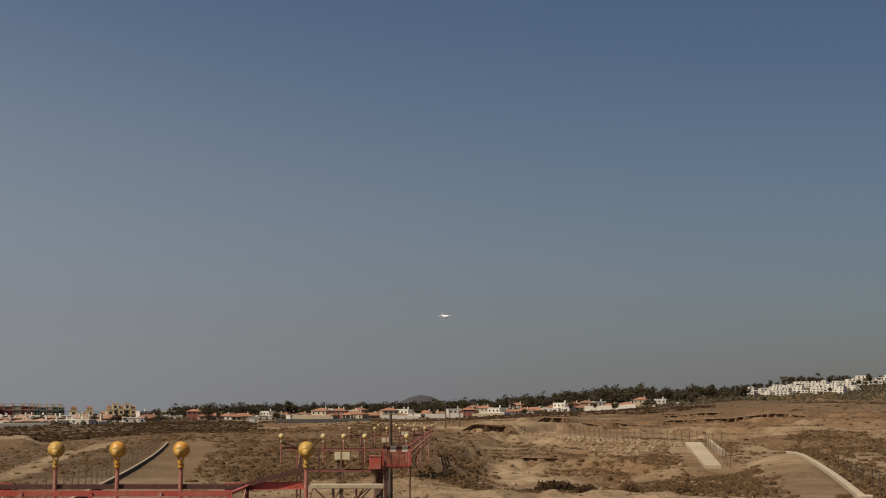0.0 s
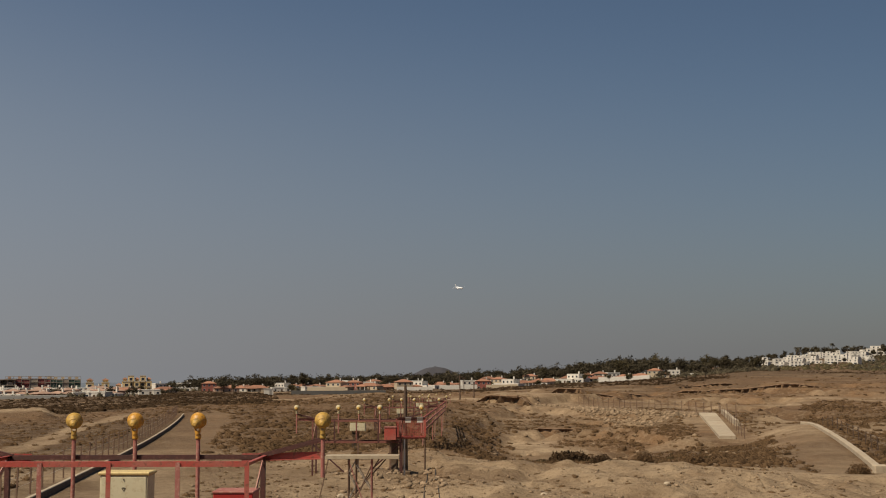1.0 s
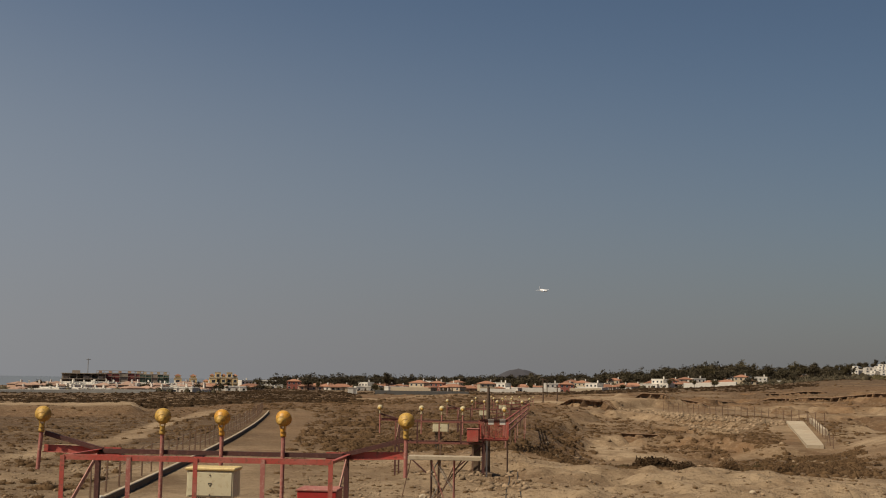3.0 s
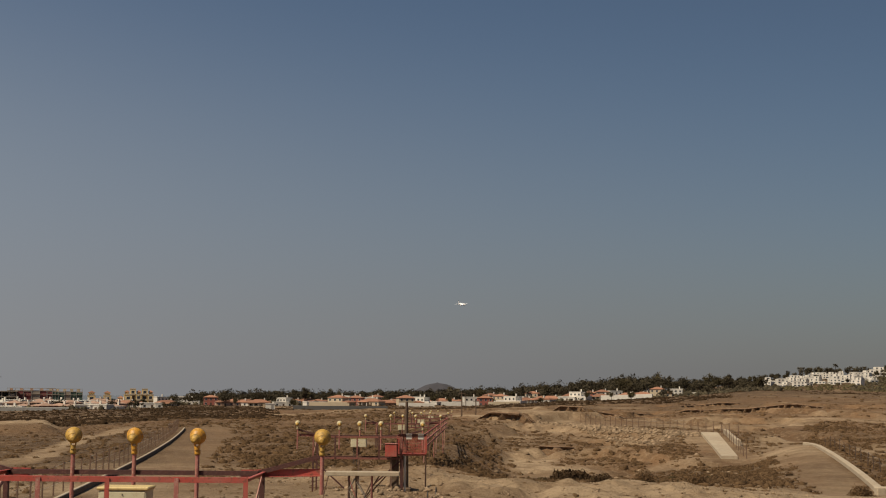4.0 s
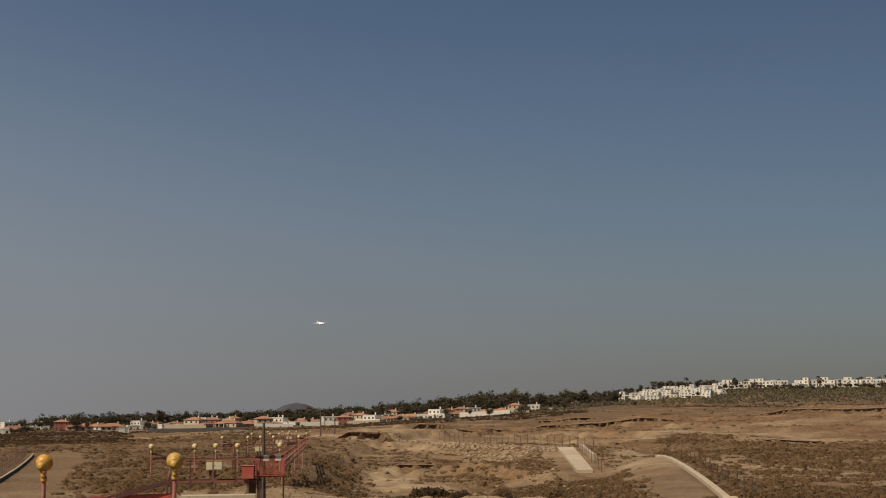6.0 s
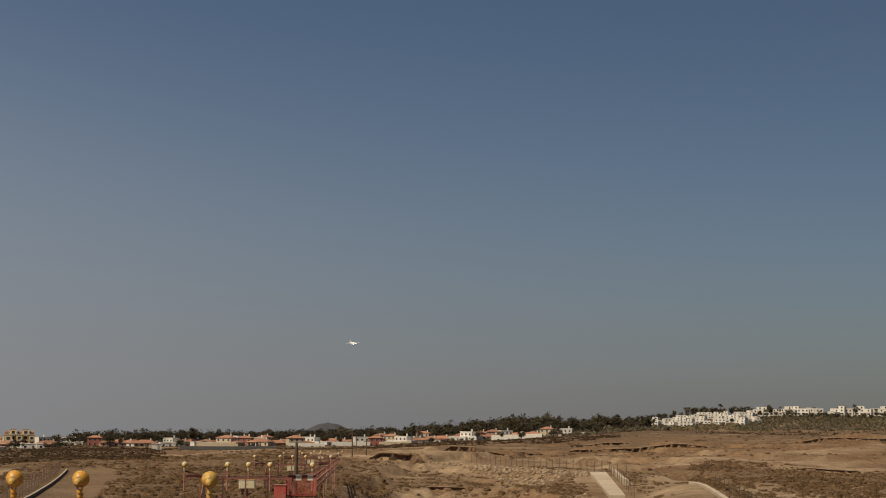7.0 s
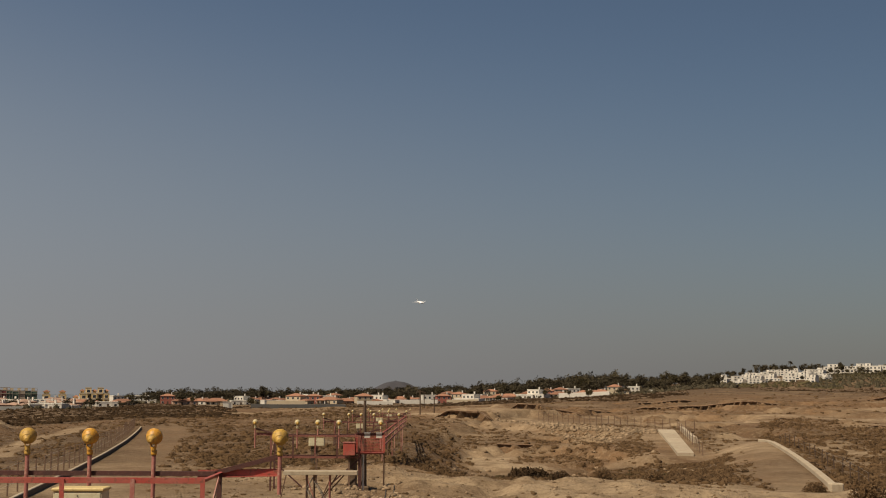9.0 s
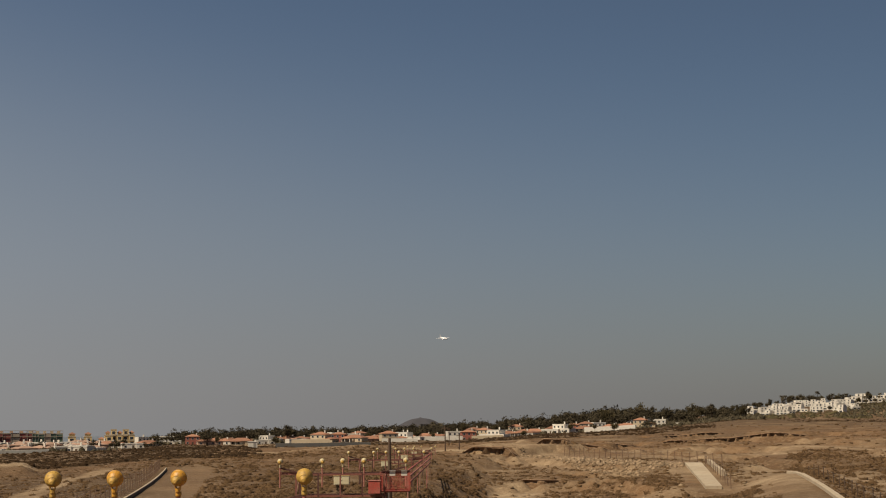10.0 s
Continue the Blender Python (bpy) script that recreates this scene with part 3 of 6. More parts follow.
    flank = smooth(-1.5, 0.2, az + 0.6 * n1) * smooth(4.5, 2.6, az) * smooth(72, 84, r) * smooth(104, 92, r + 6 * n1)
    litter = litter + 0.4 * flank + 0.45 * smooth(3, 5, az) * smooth(14, 12, az) * smooth(60, 70, r) * smooth(112, 98, r + 10 * n1) * smooth(-0.5, 0.2, n1)
    litter = litter + 0.15 * smooth(-8, -11, az) * smooth(30, 42, r) * smooth(170, 150, r)
    litter = litter + 0.3 * smooth(-2, 2, az) * smooth(26, 30, r) * smooth(56, 50, r) * smooth(0.05, 0.45, fbm(x / 6, y / 6, 4, 87))
    pale = pale + 0.4 * smooth(0, 1.2, az) * smooth(6, 4.5, az) * smooth(120, 135, r) * smooth(215, 195, r)
    n3 = fbm(x / 7, y / 10, 4, 89)
    ravine = smooth(-1.5, 0.5, az) * smooth(14.5, 12.5, az) * smooth(64, 74, r) * smooth(205, 165, r)
    sand = gauss(az, 3.3, 1.15) * gauss(np.log(r), math.log(111), 0.085) + 0.6 * gauss(az, 5.2, 1.2) * gauss(np.log(r), math.log(104), 0.05)
    pale = pale * (1 - 0.5 * ravine) + ravine * np.clip(0.45 * smooth(6, 9, az) * smooth(0.0, 0.4, fbm(x / 6, y / 8, 3, 83)) + 1.7 * sand * smooth(-0.9, -0.1, n3), 0, 1)
    litter = litter + ravine * (1 - np.clip(1.6 * sand, 0, 1)) * (0.05 + 0.5 * smooth(0.0, 0.4, n3))
    return np.clip(pale, 0, 1), np.clip(litter * (1 - 0.7 * np.clip(pale, 0, 1)), 0, 1)


ground = build_ground()


# ---- approach lights ----
def approach_light(post_len, yellow, post_mat):
    """One steady approach lamp, seen from its back: bowl, rim, boss, knuckle, post. Origin at the lamp's middle."""
    t = thing("approach_light", "", "airfield light")
    tilt = pose(0, 0, 0, 20, 0, 0) @ Matrix.Scale(0.9, 4)
    bowl = turned([(0.03, -0.105), (0.056, -0.1), (0.07, -0.088), (0.072, -0.072), (0.088, -0.062), (0.1, -0.03), (0.1, 0.0), (0.094, 0.004), (0.05, 0.004)], 24)
    bowl.transform(tilt)
    house = part("lamp_housing", bowl, yellow, t)
    ring = turned([(0.098, -0.012), (0.108, -0.01), (0.108, 0.018), (0.096, 0.02)], 24)
    ring.transform(tilt)
    part("rim", ring, yellow, house)
    boss = turned([(0.0, -0.15), (0.026, -0.15), (0.038, -0.14), (0.04, -0.115), (0.058, -0.108), (0.06, -0.085)], 16)
    boss.transform(tilt)
    part("cable_boss", boss, YELLOW_OLD, house)
    gasket = turned([(0.062, -0.101), (0.07, -0.098), (0.07, -0.09), (0.06, -0.088)], 20)
    gasket.transform(tilt)
    part("gasket", gasket, YELLOW_OLD, house, "dull weathered gasket ring")
    lens = turned([(0.094, 0.012), (0.06, 0.026), (0.0, 0.03)], 20)
    lens.transform(tilt)
    part("lens", lens, LENS, house, "clear glass lens")
    k = bmesh.new()
    bar(k, (-0.03, -0.02, -0.085), (-0.022, -0.02, -0.14), 0.012, 0.04, (0, 1, 0))
    bar(k, (0.03, -0.02, -0.085), (0.022, -0.02, -0.14), 0.012, 0.04, (0, 1, 0))
    tube(k, (0, -0.02, -0.115), (0, -0.02, -0.16), 0.03, 12)
    part("knuckle", k, yellow, t)
    c = turned([(0.034, -0.215), (0.036, -0.2), (0.036, -0.165), (0.03, -0.155)], 14, "Z")
    part("collar", c, yellow, t)
    part("post", tube(bmesh.new(), (0, 0, -0.2), (0, 0, -post_len), 0.024, 10), post_mat, t, "faded red steel tube post")
    return t


def cabinet():
    """Sheet-steel junction cabinet with an overhanging lid. Origin at the middle of its base."""
    t = thing("junction_cabinet", "cream sheet-steel junction cabinet with lid on a post", "cabinet")
    part("body", box(bmesh.new(), -0.27, 0.27, -0.16, 0.16, 0, 0.3, 0.008), CREAM, t)
    lid = bmesh.new()
    box(lid, -0.29, 0.29, -0.18, 0.18, 0.3, 0.335, 0.01)
    part("lid", lid, CREAM_TOP, t, "yellowed overhanging lid")
    part("door", box(bmesh.new(), -0.25, 0.25, -0.168, -0.16, 0.02, 0.28, 0.003), CREAM, t)
    for z, s in ((0.25, 0.008), (0.03, 0.008)):
        part("lock", tube(bmesh.new(), (0, -0.168, z), (0, -0.176, z), s, 10), DARK, t, "dark round lock")
    warn = bmesh.new()
    for a, b in (((-0.02, -0.171, 0.16), (0.02, -0.171, 0.16)), ((0.02, -0.171, 0.16), (0, -0.171, 0.125)), ((0, -0.171, 0.125), (-0.02, -0.171, 0.16))):
        bar(warn, a, b, 0.003, 0.006)
    part("warning_mark", warn, DARK, t, "small dark triangle mark")
    part("stand_post", box(bmesh.new(), -0.03, 0.03, -0.03, 0.03, -2.3, 0), STEEL, t)
    for k in range(5):
        cb = bmesh.new()
        x0, x1 = -0.2 + 0.025 * k, -0.19 + 0.06 * k
        pts = [(x0, 0.02, 0.0), (x0 + 0.02, 0.0, -0.15), ((x0 + x1) / 2 + 0.03, 0.03, -0.3), (x1, 0.0, -0.6)]
        for a, b in zip(pts, pts[1:]):
            tube(cb, a, b, 0.009, 6)
        part("cable", cb, DARK, t, "black loose cable")
    return t


def red_box():
    t = thing("equipment_box", "red painted steel equipment box under the rail", "box")
    part("body", box(bmesh.new(), -0.24, 0.2, -0.22, 0.22, 0, 0.4, 0.008), RED_CLEAN, t)
    part("lid", box(bmesh.new(), -0.25, 0.21, -0.23, 0.23, 0.4, 0.425, 0.006), PINK, t, "faded pink-red lid")
    part("leg", box(bmesh.new(), -0.2, -0.16, -0.03, 0.03, -1.6, 0), STEEL, t)
    part("leg", box(bmesh.new(), 0.16, 0.2, -0.03, 0.03, -1.6, 0), STEEL, t)
    return t


def light_frame(leg, rail=RED, faded=PINK):
    """Red angle-iron gantry: two rails front and back, uprights, end braces, an arm to each side. Origin at lamp height over its back rail."""
    t = thing("light_gantry", "red angle-iron gantry frame that carries approach lights", "gantry")
    top, low, yb, yf, w = -0.43, -1.15, 0.03, -1.12, 1.5
    # back rails darker than the front ones: their shade is in the colour
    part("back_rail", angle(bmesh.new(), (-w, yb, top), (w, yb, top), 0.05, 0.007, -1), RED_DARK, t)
    part("front_rail", angle(bmesh.new(), (-w, yf, top), (w, yf, top), 0.055, 0.007, -1), rail, t)
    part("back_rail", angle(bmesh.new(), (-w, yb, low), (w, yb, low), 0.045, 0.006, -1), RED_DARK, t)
    part("front_rail", angle(bmesh.new(), (-w, yf, low), (w, yf, low), 0.055, 0.007, -1), rail, t)
    for x in (-w, w):
        part("end_rail", angle(bmesh.new(), (x, yf, top), (x, yb, top), 0.045, 0.006), rail, t)
        part("end_rail", angle(bmesh.new(), (x, yf, low), (x, yb, low), 0.045, 0.006), faded, t)
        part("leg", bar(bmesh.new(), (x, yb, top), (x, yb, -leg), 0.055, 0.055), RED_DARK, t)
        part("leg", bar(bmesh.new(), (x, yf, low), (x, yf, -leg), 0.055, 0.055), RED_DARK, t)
        part("brace", bar(bmesh.new(), (x, yb - 0.04, top - 0.05), (x, yf + 0.05, low + 0.05), 0.012, 0.06), BLEACHED, t, "faded diagonal brace")
        part("brace", bar(bmesh.new(), (x, yf, low - 0.05), (-x * 0.2, yf, -leg + 0.4), 0.012, 0.05), faded, t)
    for k in range(5):
        x = -w + k * w / 2
        part("upright", bar(bmesh.new(), (x, yf - 0.01, top + 0.02), (x, yf - 0.01, low - 0.02), 0.05, 0.012, (0, 1, 0)), rail if k % 2 == 0 else faded, t)
    for s in (-1, 1):
        arm = bmesh.new()
        bar(arm, (s * 1.24, yb + 0.05, top + 0.0), (s * 2.19, yb + 0.05, top + 0.02), 0.008, 0.085)
        bar(arm, (s * 1.24, yb + 0.02, top - 0.04), (s * 2.19, yb + 0.02, top - 0.02), 0.06, 0.008)
        part("arm", arm, rail, t)
        part("strut", angle(bmesh.new(), (s * 1.45, yb, top + 0.01), (s * 2.17, yb, top + 0.2), 0.05, 0.007, -s), RED_DARK, t)
    return t


LIGHT_ROWS = [(15.0, -3.79, -0.53), (45.0, -3.47, -1.13), (75.0, -3.27, -1.43), (105.0, -3.1, -1.75), (135.0, -2.95, -2.05)]
LAMPS = "approach lights"
bright = approach_light(1.1, YELLOW, PINK)
dull = approach_light(0.66, YELLOW_OLD, PINK)
dull_long = approach_light(1.1, YELLOW_OLD, PINK)
pale_lamp = approach_light(0.9, YELLOW_PALE, PINK)
first_gantry, first_cabinet, first_box = light_frame(3.2), cabinet(), red_box()
old_gantry = light_frame(3.2, RED_OLD, RED_DARK)
tagged(old_gantry, "brown-red weathered gantry frame that carries approach lights", "gantry")
for row, (gy, gx, gz) in enumerate(LIGHT_ROWS):
    z = EYE + gz
    if row == 0:
        first_gantry.matrix_basis = pose(gx, gy, z)
        first_cabinet.matrix_basis = pose(gx + 0.05, gy - 0.5, z - 0.88)
        first_box.matrix_basis = pose(gx + 1.32, gy - 0.6, z - 1.17)
    else:
        copy_thing(old_gantry, pose(gx, gy, z))
        copy_thing(first_cabinet, pose(gx + 0.0, gy - 0.4, z - 0.8))
    for k, dx in enumerate((-2.19, -0.72, 0.0, 0.74, 2.2)):
        kind = (dull, dull_long, bright, bright, dull)[k] if row == 0 else pale_lamp
        tip = pose(gx + dx, gy, z, 0, 3 if (row, k) == (0, 0) else 0, random.uniform(-20, 20))
        ob = copy_thing(kind, tip)
        words = {0: "yellow-painted approach lamp on a red tube post", 1: "bleached yellow approach lamp on a red post"}[min(row, 1)]
        if (row, k) == (0, 0):
            words = "yellow approach lamp on a leaning red post"
        tagged(ob, words, "airfield light", LAMPS)
for ob in (bright, dull, dull_long, pale_lamp, old_gantry):
    for o in (*ob.children_recursive, ob):
        bpy.data.objects.remove(o)


# ---- things on the approach line ----
def beside_rows():
    y, z = 45.0, EYE
    t = thing("access_cage", "red steel access cage with mesh sides beside the gantry", "cage", pose(-1.62, y - 0.5, 0))
    top, low, w, d = z - 1.5, z - 2.14, 0.48, 0.5
    for sy in (-d, d):
        part("top_rail", angle(bmesh.new(), (-w, sy, top), (w, sy, top), 0.05), RED_DARK, t)
        part("bottom_rail", angle(bmesh.new(), (-w, sy, low), (w, sy, low), 0.05), RED, t)
        for sx in (-w, w):
            part("corner_post", bar(bmesh.new(), (sx, sy, top), (sx, sy, low), 0.05, 0.05), RED, t)
            part("leg", tube(bmesh.new(), (sx, sy, low), (sx, sy, z - 3.5), 0.016, 6), STEEL, t)
        me = bmesh.new()
        for k in range(13):
            bar(me, (-w + k * w / 6, sy, top), (-w + k * w / 6, sy, low), 0.012, 0.012)
        for k in range(7):
            bar(me, (-w, sy, low + k * 0.1), (w, sy, low + k * 0.1), 0.012, 0.012)
        part("mesh_panel", me, RED, t)
    part("floor_plate", box(bmesh.new(), -w, w, -d, d, low - 0.03, low), RED, t)
    rb = thing("equipment_box", "red steel switch box fixed on the gantry", "box", pose(-2.3, y - 1.2, z - 2.2))
    part("body", box(bmesh.new(), -0.2, 0.2, -0.15, 0.15, 0, 0.42, 0.01), RED, rb)
    part("lid", box(bmesh.new(), -0.22, 0.22, -0.17, 0.17, 0.42, 0.45, 0.01), PINK, rb)
    part("leg", box(bmesh.new(), -0.03, 0.03, -0.03, 0.03, -1.3, 0), STEEL, rb)
    x, yy = -2.2, 44.2
    g = ground_z(x, yy)
    link(box(bmesh.new(), -0.14, 0.14, -0.14, 0.14, -0.4, EYE - 2.2 - g, 0.02), "footing_pier", CONCRETE)
    ob = bpy.data.objects["footing_pier"]
    ob.location = (x, yy, g)
    tagged(ob, "brown weathered concrete footing pier", "pier")
    x, yy = -1.88, 45.6
    g = ground_z(x, yy)
    p = thing("wooden_post", "dark creosoted tapered wooden post standing in rubble", "post", pose(x, yy, g))
    part("shaft", tube(bmesh.new(), (0, 0, -0.4), (0.02, 0, EYE - 0.36 - g), 0.12, 12, 0.045), WOOD, p)
    part("foot_block", box(bmesh.new(), -0.22, 0.22, -0.22, 0.22, -0.3, 0.12, 0.04), CONCRETE, p)
    x, yy = -1.83, 44.0
    g = ground_z(x, yy)
    w = thing("marker_post", "thin white painted steel marker post", "post", pose(x, yy, g))
    part("shaft", tube(bmesh.new(), (0, 0, -0.3), (0, 0, EYE - 2.2 - g), 0.025, 8), WHITE, w)
    # small boxes on the cage
    for k, (dx, dz) in enumerate(((-0.1, 0.05), (0.3, 0.05))):
        b = thing("terminal_box", "small white terminal box fixed on the cage", "box", pose(-1.6 + dx, 44.05, EYE - 1.56 + dz))
        part("body", box(bmesh.new(), -0.1, 0.1, -0.06, 0.06, -0.12, 0.06, 0.01), WHITE, b)
        part("lid", box(bmesh.new(), -0.11, 0.11, -0.07, 0.07, 0.06, 0.075, 0.005), GALV, b)

    # a red handrail that runs on beside the rows
    t = thing("handrail", "faded red steel handrail with thin posts beside the lights", "railing")
    ends = (Vector((-1.62, 61, EYE - 2.02)), Vector((-0.9, 96, EYE - 1.98)))
    for dz, mat in ((0.0, RED), (-0.32, PINK), (-0.62, RED_OLD)):
        part("rail", bar(bmesh.new(), ends[0] + Vector((0, 0, dz)), ends[1] + Vector((0, 0, dz)), 0.06, 0.07), mat, t)
    for k in range(8):
        q = ends[0].lerp(ends[1], k / 7)
        part("post", bar(bmesh.new(), q + Vector((0, 0, 0.03)), (q.x + 0.05 * (k % 3 - 1), q.y, ground_z(q.x, q.y) - 0.2), 0.045, 0.045), (BLEACHED, STEEL, PINK)[k % 3], t)

    # raised walkway slab on lattice legs
    y0, d = 28.0, EYE - 1.73
    t = thing("walkway_platform", "pale gritty walkway slab on rusty lattice legs", "platform", pose(-2.08, y0, 0))
    deck = bmesh.new()
    box(deck, -0.8, 0.8, -0.2, 0.2, d - 0.05, d, 0.01)
    part("deck", deck, CONCRETE_PALE, t, "pale gritty deck slab")
    part("edge_channel", box(bmesh.new(), -0.8, 0.8, -0.225, -0.202, d - 0.075, d - 0.006), CONCRETE_PALE, t)
    part("edge_channel", box(bmesh.new(), -0.8, 0.8, 0.202, 0.225, d - 0.11, d - 0.01), GALV, t)
    gb = ground_z(-2.1, y0) - 0.2
    for sx in (-0.3, -0.14, 0.2):
        for sy in (-0.15, 0.15):
            part("leg", tube(bmesh.new(), (sx, sy, gb), (sx, sy, d - 0.06), 0.013, 8), STEEL if sx < 0.1 else PINK, t)
    for sy in (-0.15, 0.15):
        for k in range(6):
            za, zb = d - 0.1 - 0.28 * k, d - 0.38 - 0.28 * k
            sgn = 1 if k % 2 else -1
            part("lattice_bar", tube(bmesh.new(), (-0.3 if sgn > 0 else -0.14, sy, za), (-0.14 if sgn > 0 else -0.3, sy, zb), 0.008, 6), GALV, t)
        part("lattice_bar", tube(bmesh.new(), (-0.14, sy, d - 0.2), (0.2, sy, d - 0.75), 0.009, 6), GALV, t)
        part("lattice_bar", tube(bmesh.new(), (0.2, sy, d - 0.2), (-0.14, sy, d - 0.95), 0.009, 6), STEEL, t)
    part("stay_rod", tube(bmesh.new(), (0.5, 0, d - 0.1), (-1.1, -0.3, gb - 0.1), 0.014, 6), STEEL, t)
    part("stay_rod", tube(bmesh.new(), (0.35, 0.2, d - 0.1), (-0.75, -0.1, gb - 0.1), 0.014, 6), STEEL, t)
    part("stay_rod", tube(bmesh.new(), (-0.75, 0, d - 0.1), (-1.15, 0, gb - 0.1), 0.012, 6), STEEL, t)
    part("stay_rod", tube(bmesh.new(), (-0.3, -0.15, d - 0.1), (0.3, -0.15, gb), 0.012, 6), PINK, t)

    # cables that lie on the near bank
    for az0, az1 in ((-1.5, -1.3), (-0.95, -0.55)):
        cb = bmesh.new()
        pts = []
        for k in range(26):
            u = k / 25
            r = 44 - 16 * u
            a = az0 + (az1 - az0) * u + 0.14 * math.sin(5 * u + az0 * 3)
            x, y = polar(a, r)
            pts.append((x, y, ground_z(x, y) + 0.012))
        for a, b in zip(pts, pts[1:]):
            tube(cb, a, b, 0.016, 6)
        tagged(link(cb, "ground_cable", DARK), "black cable lying on bare earth", "cable", "ground cables")


beside_rows()


# ---- kerbs, fences, slipway, ledges ----
def ribbon(name, pts, w, up, mat, label, category, sink=0.5, kind="structure"):
    """A low wall along pts that follows the land."""
    bm = bmesh.new()
    rows = []
    for k, (x, y) in enumerate(pts):
        ax, ay = pts[max(k - 1, 0)]
        bx, by = pts[min(k + 1, len(pts) - 1)]
        n = math.hypot(bx - ax, by - ay)
        nx, ny = (by - ay) / n * w / 2, -(bx - ax) / n * w / 2
        near = pts[max(k - 4, 0):k + 5]
        z = sum(ground_z(*q) for q in near) / len(near)
        c = 0.12 * w
        rows.append([bm.verts.new(v) for v in (
            (x - nx, y - ny, z - sink), (x - nx, y - ny, z + up - c), (x - nx * 0.8, y - ny * 0.8, z + up),
            (x + nx * 0.8, y + ny * 0.8, z + up), (x + nx, y + ny, z + up - c), (x + nx, y + ny, z - sink))])
    for a, b in zip(rows, rows[1:]):
        for k in range(5):
            bm.faces.new((a[k], a[k + 1], b[k + 1], b[k]))
    bm.faces.new(rows[0])
    bm.faces.new(rows[-1][::-1])
    bmesh.ops.recalc_face_normals(bm, faces=bm.faces[:])
    return tagged(link(bm, name, mat), label, category, kind=kind)


def line_points(line, n, bend=0.0, s0=0.0, s1=1.0, off=0.0):
    (ax, ay), (bx, by) = line
    L = math.hypot(bx - ax, by - ay)
    nx, ny = (by - ay) / L, -(bx - ax) / L
    out = []
    for k in range(n):
        s = s0 + (s1 - s0) * k / (n - 1)
        o = off + bend * 4 * s * (1 - s)
        out.append((ax + (bx - ax) * s + nx * o, ay + (by - ay) * s + ny * o))
    return out


def fence(pts, tall, mat, label, wires=3, thick=0.03, lean=3.0):
    t = thing("wire_fence", label, "fence")
    tops = []
    for x, y in pts:
        z = ground_z(x, y)
        dx, dy = random.uniform(-lean, lean) * 0.01 * tall, random.uniform(-lean, lean) * 0.01 * tall
        h = tall * random.uniform(0.92, 1.06)
        part("post", bar(bmesh.new(), (x, y, z - 0.3), (x + dx, y + dy, z + h), thick, thick), mat, t)
        tops.append((Vector((x, y, z)), Vector((x + dx, y + dy, z + h))))
    for k in range(wires):
        f = 0.95 - 0.3 * k
        bm = bmesh.new()
        for (a0, a1), (b0, b1) in zip(tops, tops[1:]):
            bar(bm, a0.lerp(a1, f), b0.lerp(b1, f), 0.006, 0.006)
        part("wire", bm, GALV, t)
    return t


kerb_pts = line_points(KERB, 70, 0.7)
ribbon("kerb_west", kerb_pts, 0.15, 0.17, CONCRETE, "low weathered concrete kerb wall beside a dirt track, its side's shade put into the colour", "kerb")
# extra pale strip: sunlight on the kerb's top is put into its colour
ribbon("kerb_coping", kerb_pts, 0.13, 0.19, CONCRETE_PALE, "added pale strip on the kerb wall, sunlight put into its colour", "kerb", -0.16)
x, y = kerb_pts[0]
end = link(box(bmesh.new(), -0.1, 0.1, -0.1, 0.1, -0.5, 0.24, 0.02), "kerb_end", WHITE)
end.location = (x, y - 0.1, ground_z(x, y))
tagged(end, "white-painted concrete end block of the kerb", "block")
fence(line_points(KERB, 44, 0.7, 0.02, 1.02, -0.6), 0.95, STEEL, "thin rusty post and wire fence along the kerb", 3, 0.042)

road_pts = line_points(ROAD, 50, 0.3) + [(30.35, 111.0), (30.3, 113.0)]
ribbon("kerb_east", road_pts, 0.36, 0.24, CONCRETE_PALE, "pale sandy concrete kerb wall along the berm road", "kerb")
x, y = road_pts[0]
end = link(box(bmesh.new(), -0.3, 0.3, -0.26, 0.26, -0.5, 0.36, 0.05), "kerb_end", CONCRETE_PALE)
end.location = (x, y, ground_z(x, y))
tagged(end, "pale concrete end block of the kerb", "block")
fence(line_points(ROAD, 15, 0.3, 0.0, 1.1, 1.4), 0.9, WOOD, "dark wooden post fence beside the berm road", 2, 0.05, 8)
fence(line_points(STONE_BANK, 26, 0, 0.1, 0.98, -5.0), 1.2, STEEL, "thin leaning post and wire fence on the stone bank", 2, 0.07, 8)
fence(line_points(SLIPWAY, 12, 0, -0.05, 1.0, -1.35), 1.1, STEEL, "rusty post and wire fence beside the slipway", 2, 0.05, 6)


def slipway():
    """A concrete slipway in four poured bays, on the slope of the made ground, with a side wall."""
    (ax, ay), (bx, by) = SLIPWAY
    L = math.hypot(bx - ax, by - ay)
    t = thing("concrete_slipway", "pale concrete slipway running down the bank", "ramp", kind="structure")
    nx, ny = (by - ay) / L, -(bx - ax) / L
    for k in range(5):
        s0, s1 = k / 5 + 0.003, (k + 1) / 5 - 0.003
        bm = bmesh.new()
        vs = []
        for s, up in ((s0, 0.12), (s1, 0.12), (s0, -0.6), (s1, -0.6)):
            for o in (-0.85 + 0.2 * s, 0.85 - 0.2 * s):
                z = EYE - (4.2 + s) + up + 0.15
                vs.append(bm.verts.new((ax + (bx - ax) * s + nx * o, ay + (by - ay) * s + ny * o, z)))
        for f in ((0, 1, 3, 2), (4, 6, 7, 5), (0, 2, 6, 4), (1, 5, 7, 3), (0, 4, 5, 1), (2, 3, 7, 6)):
            bm.faces.new([vs[i] for i in f])
        bmesh.ops.recalc_face_normals(bm, faces=bm.faces[:])
        part("bay", bm, CONCRETE_PALE, t)


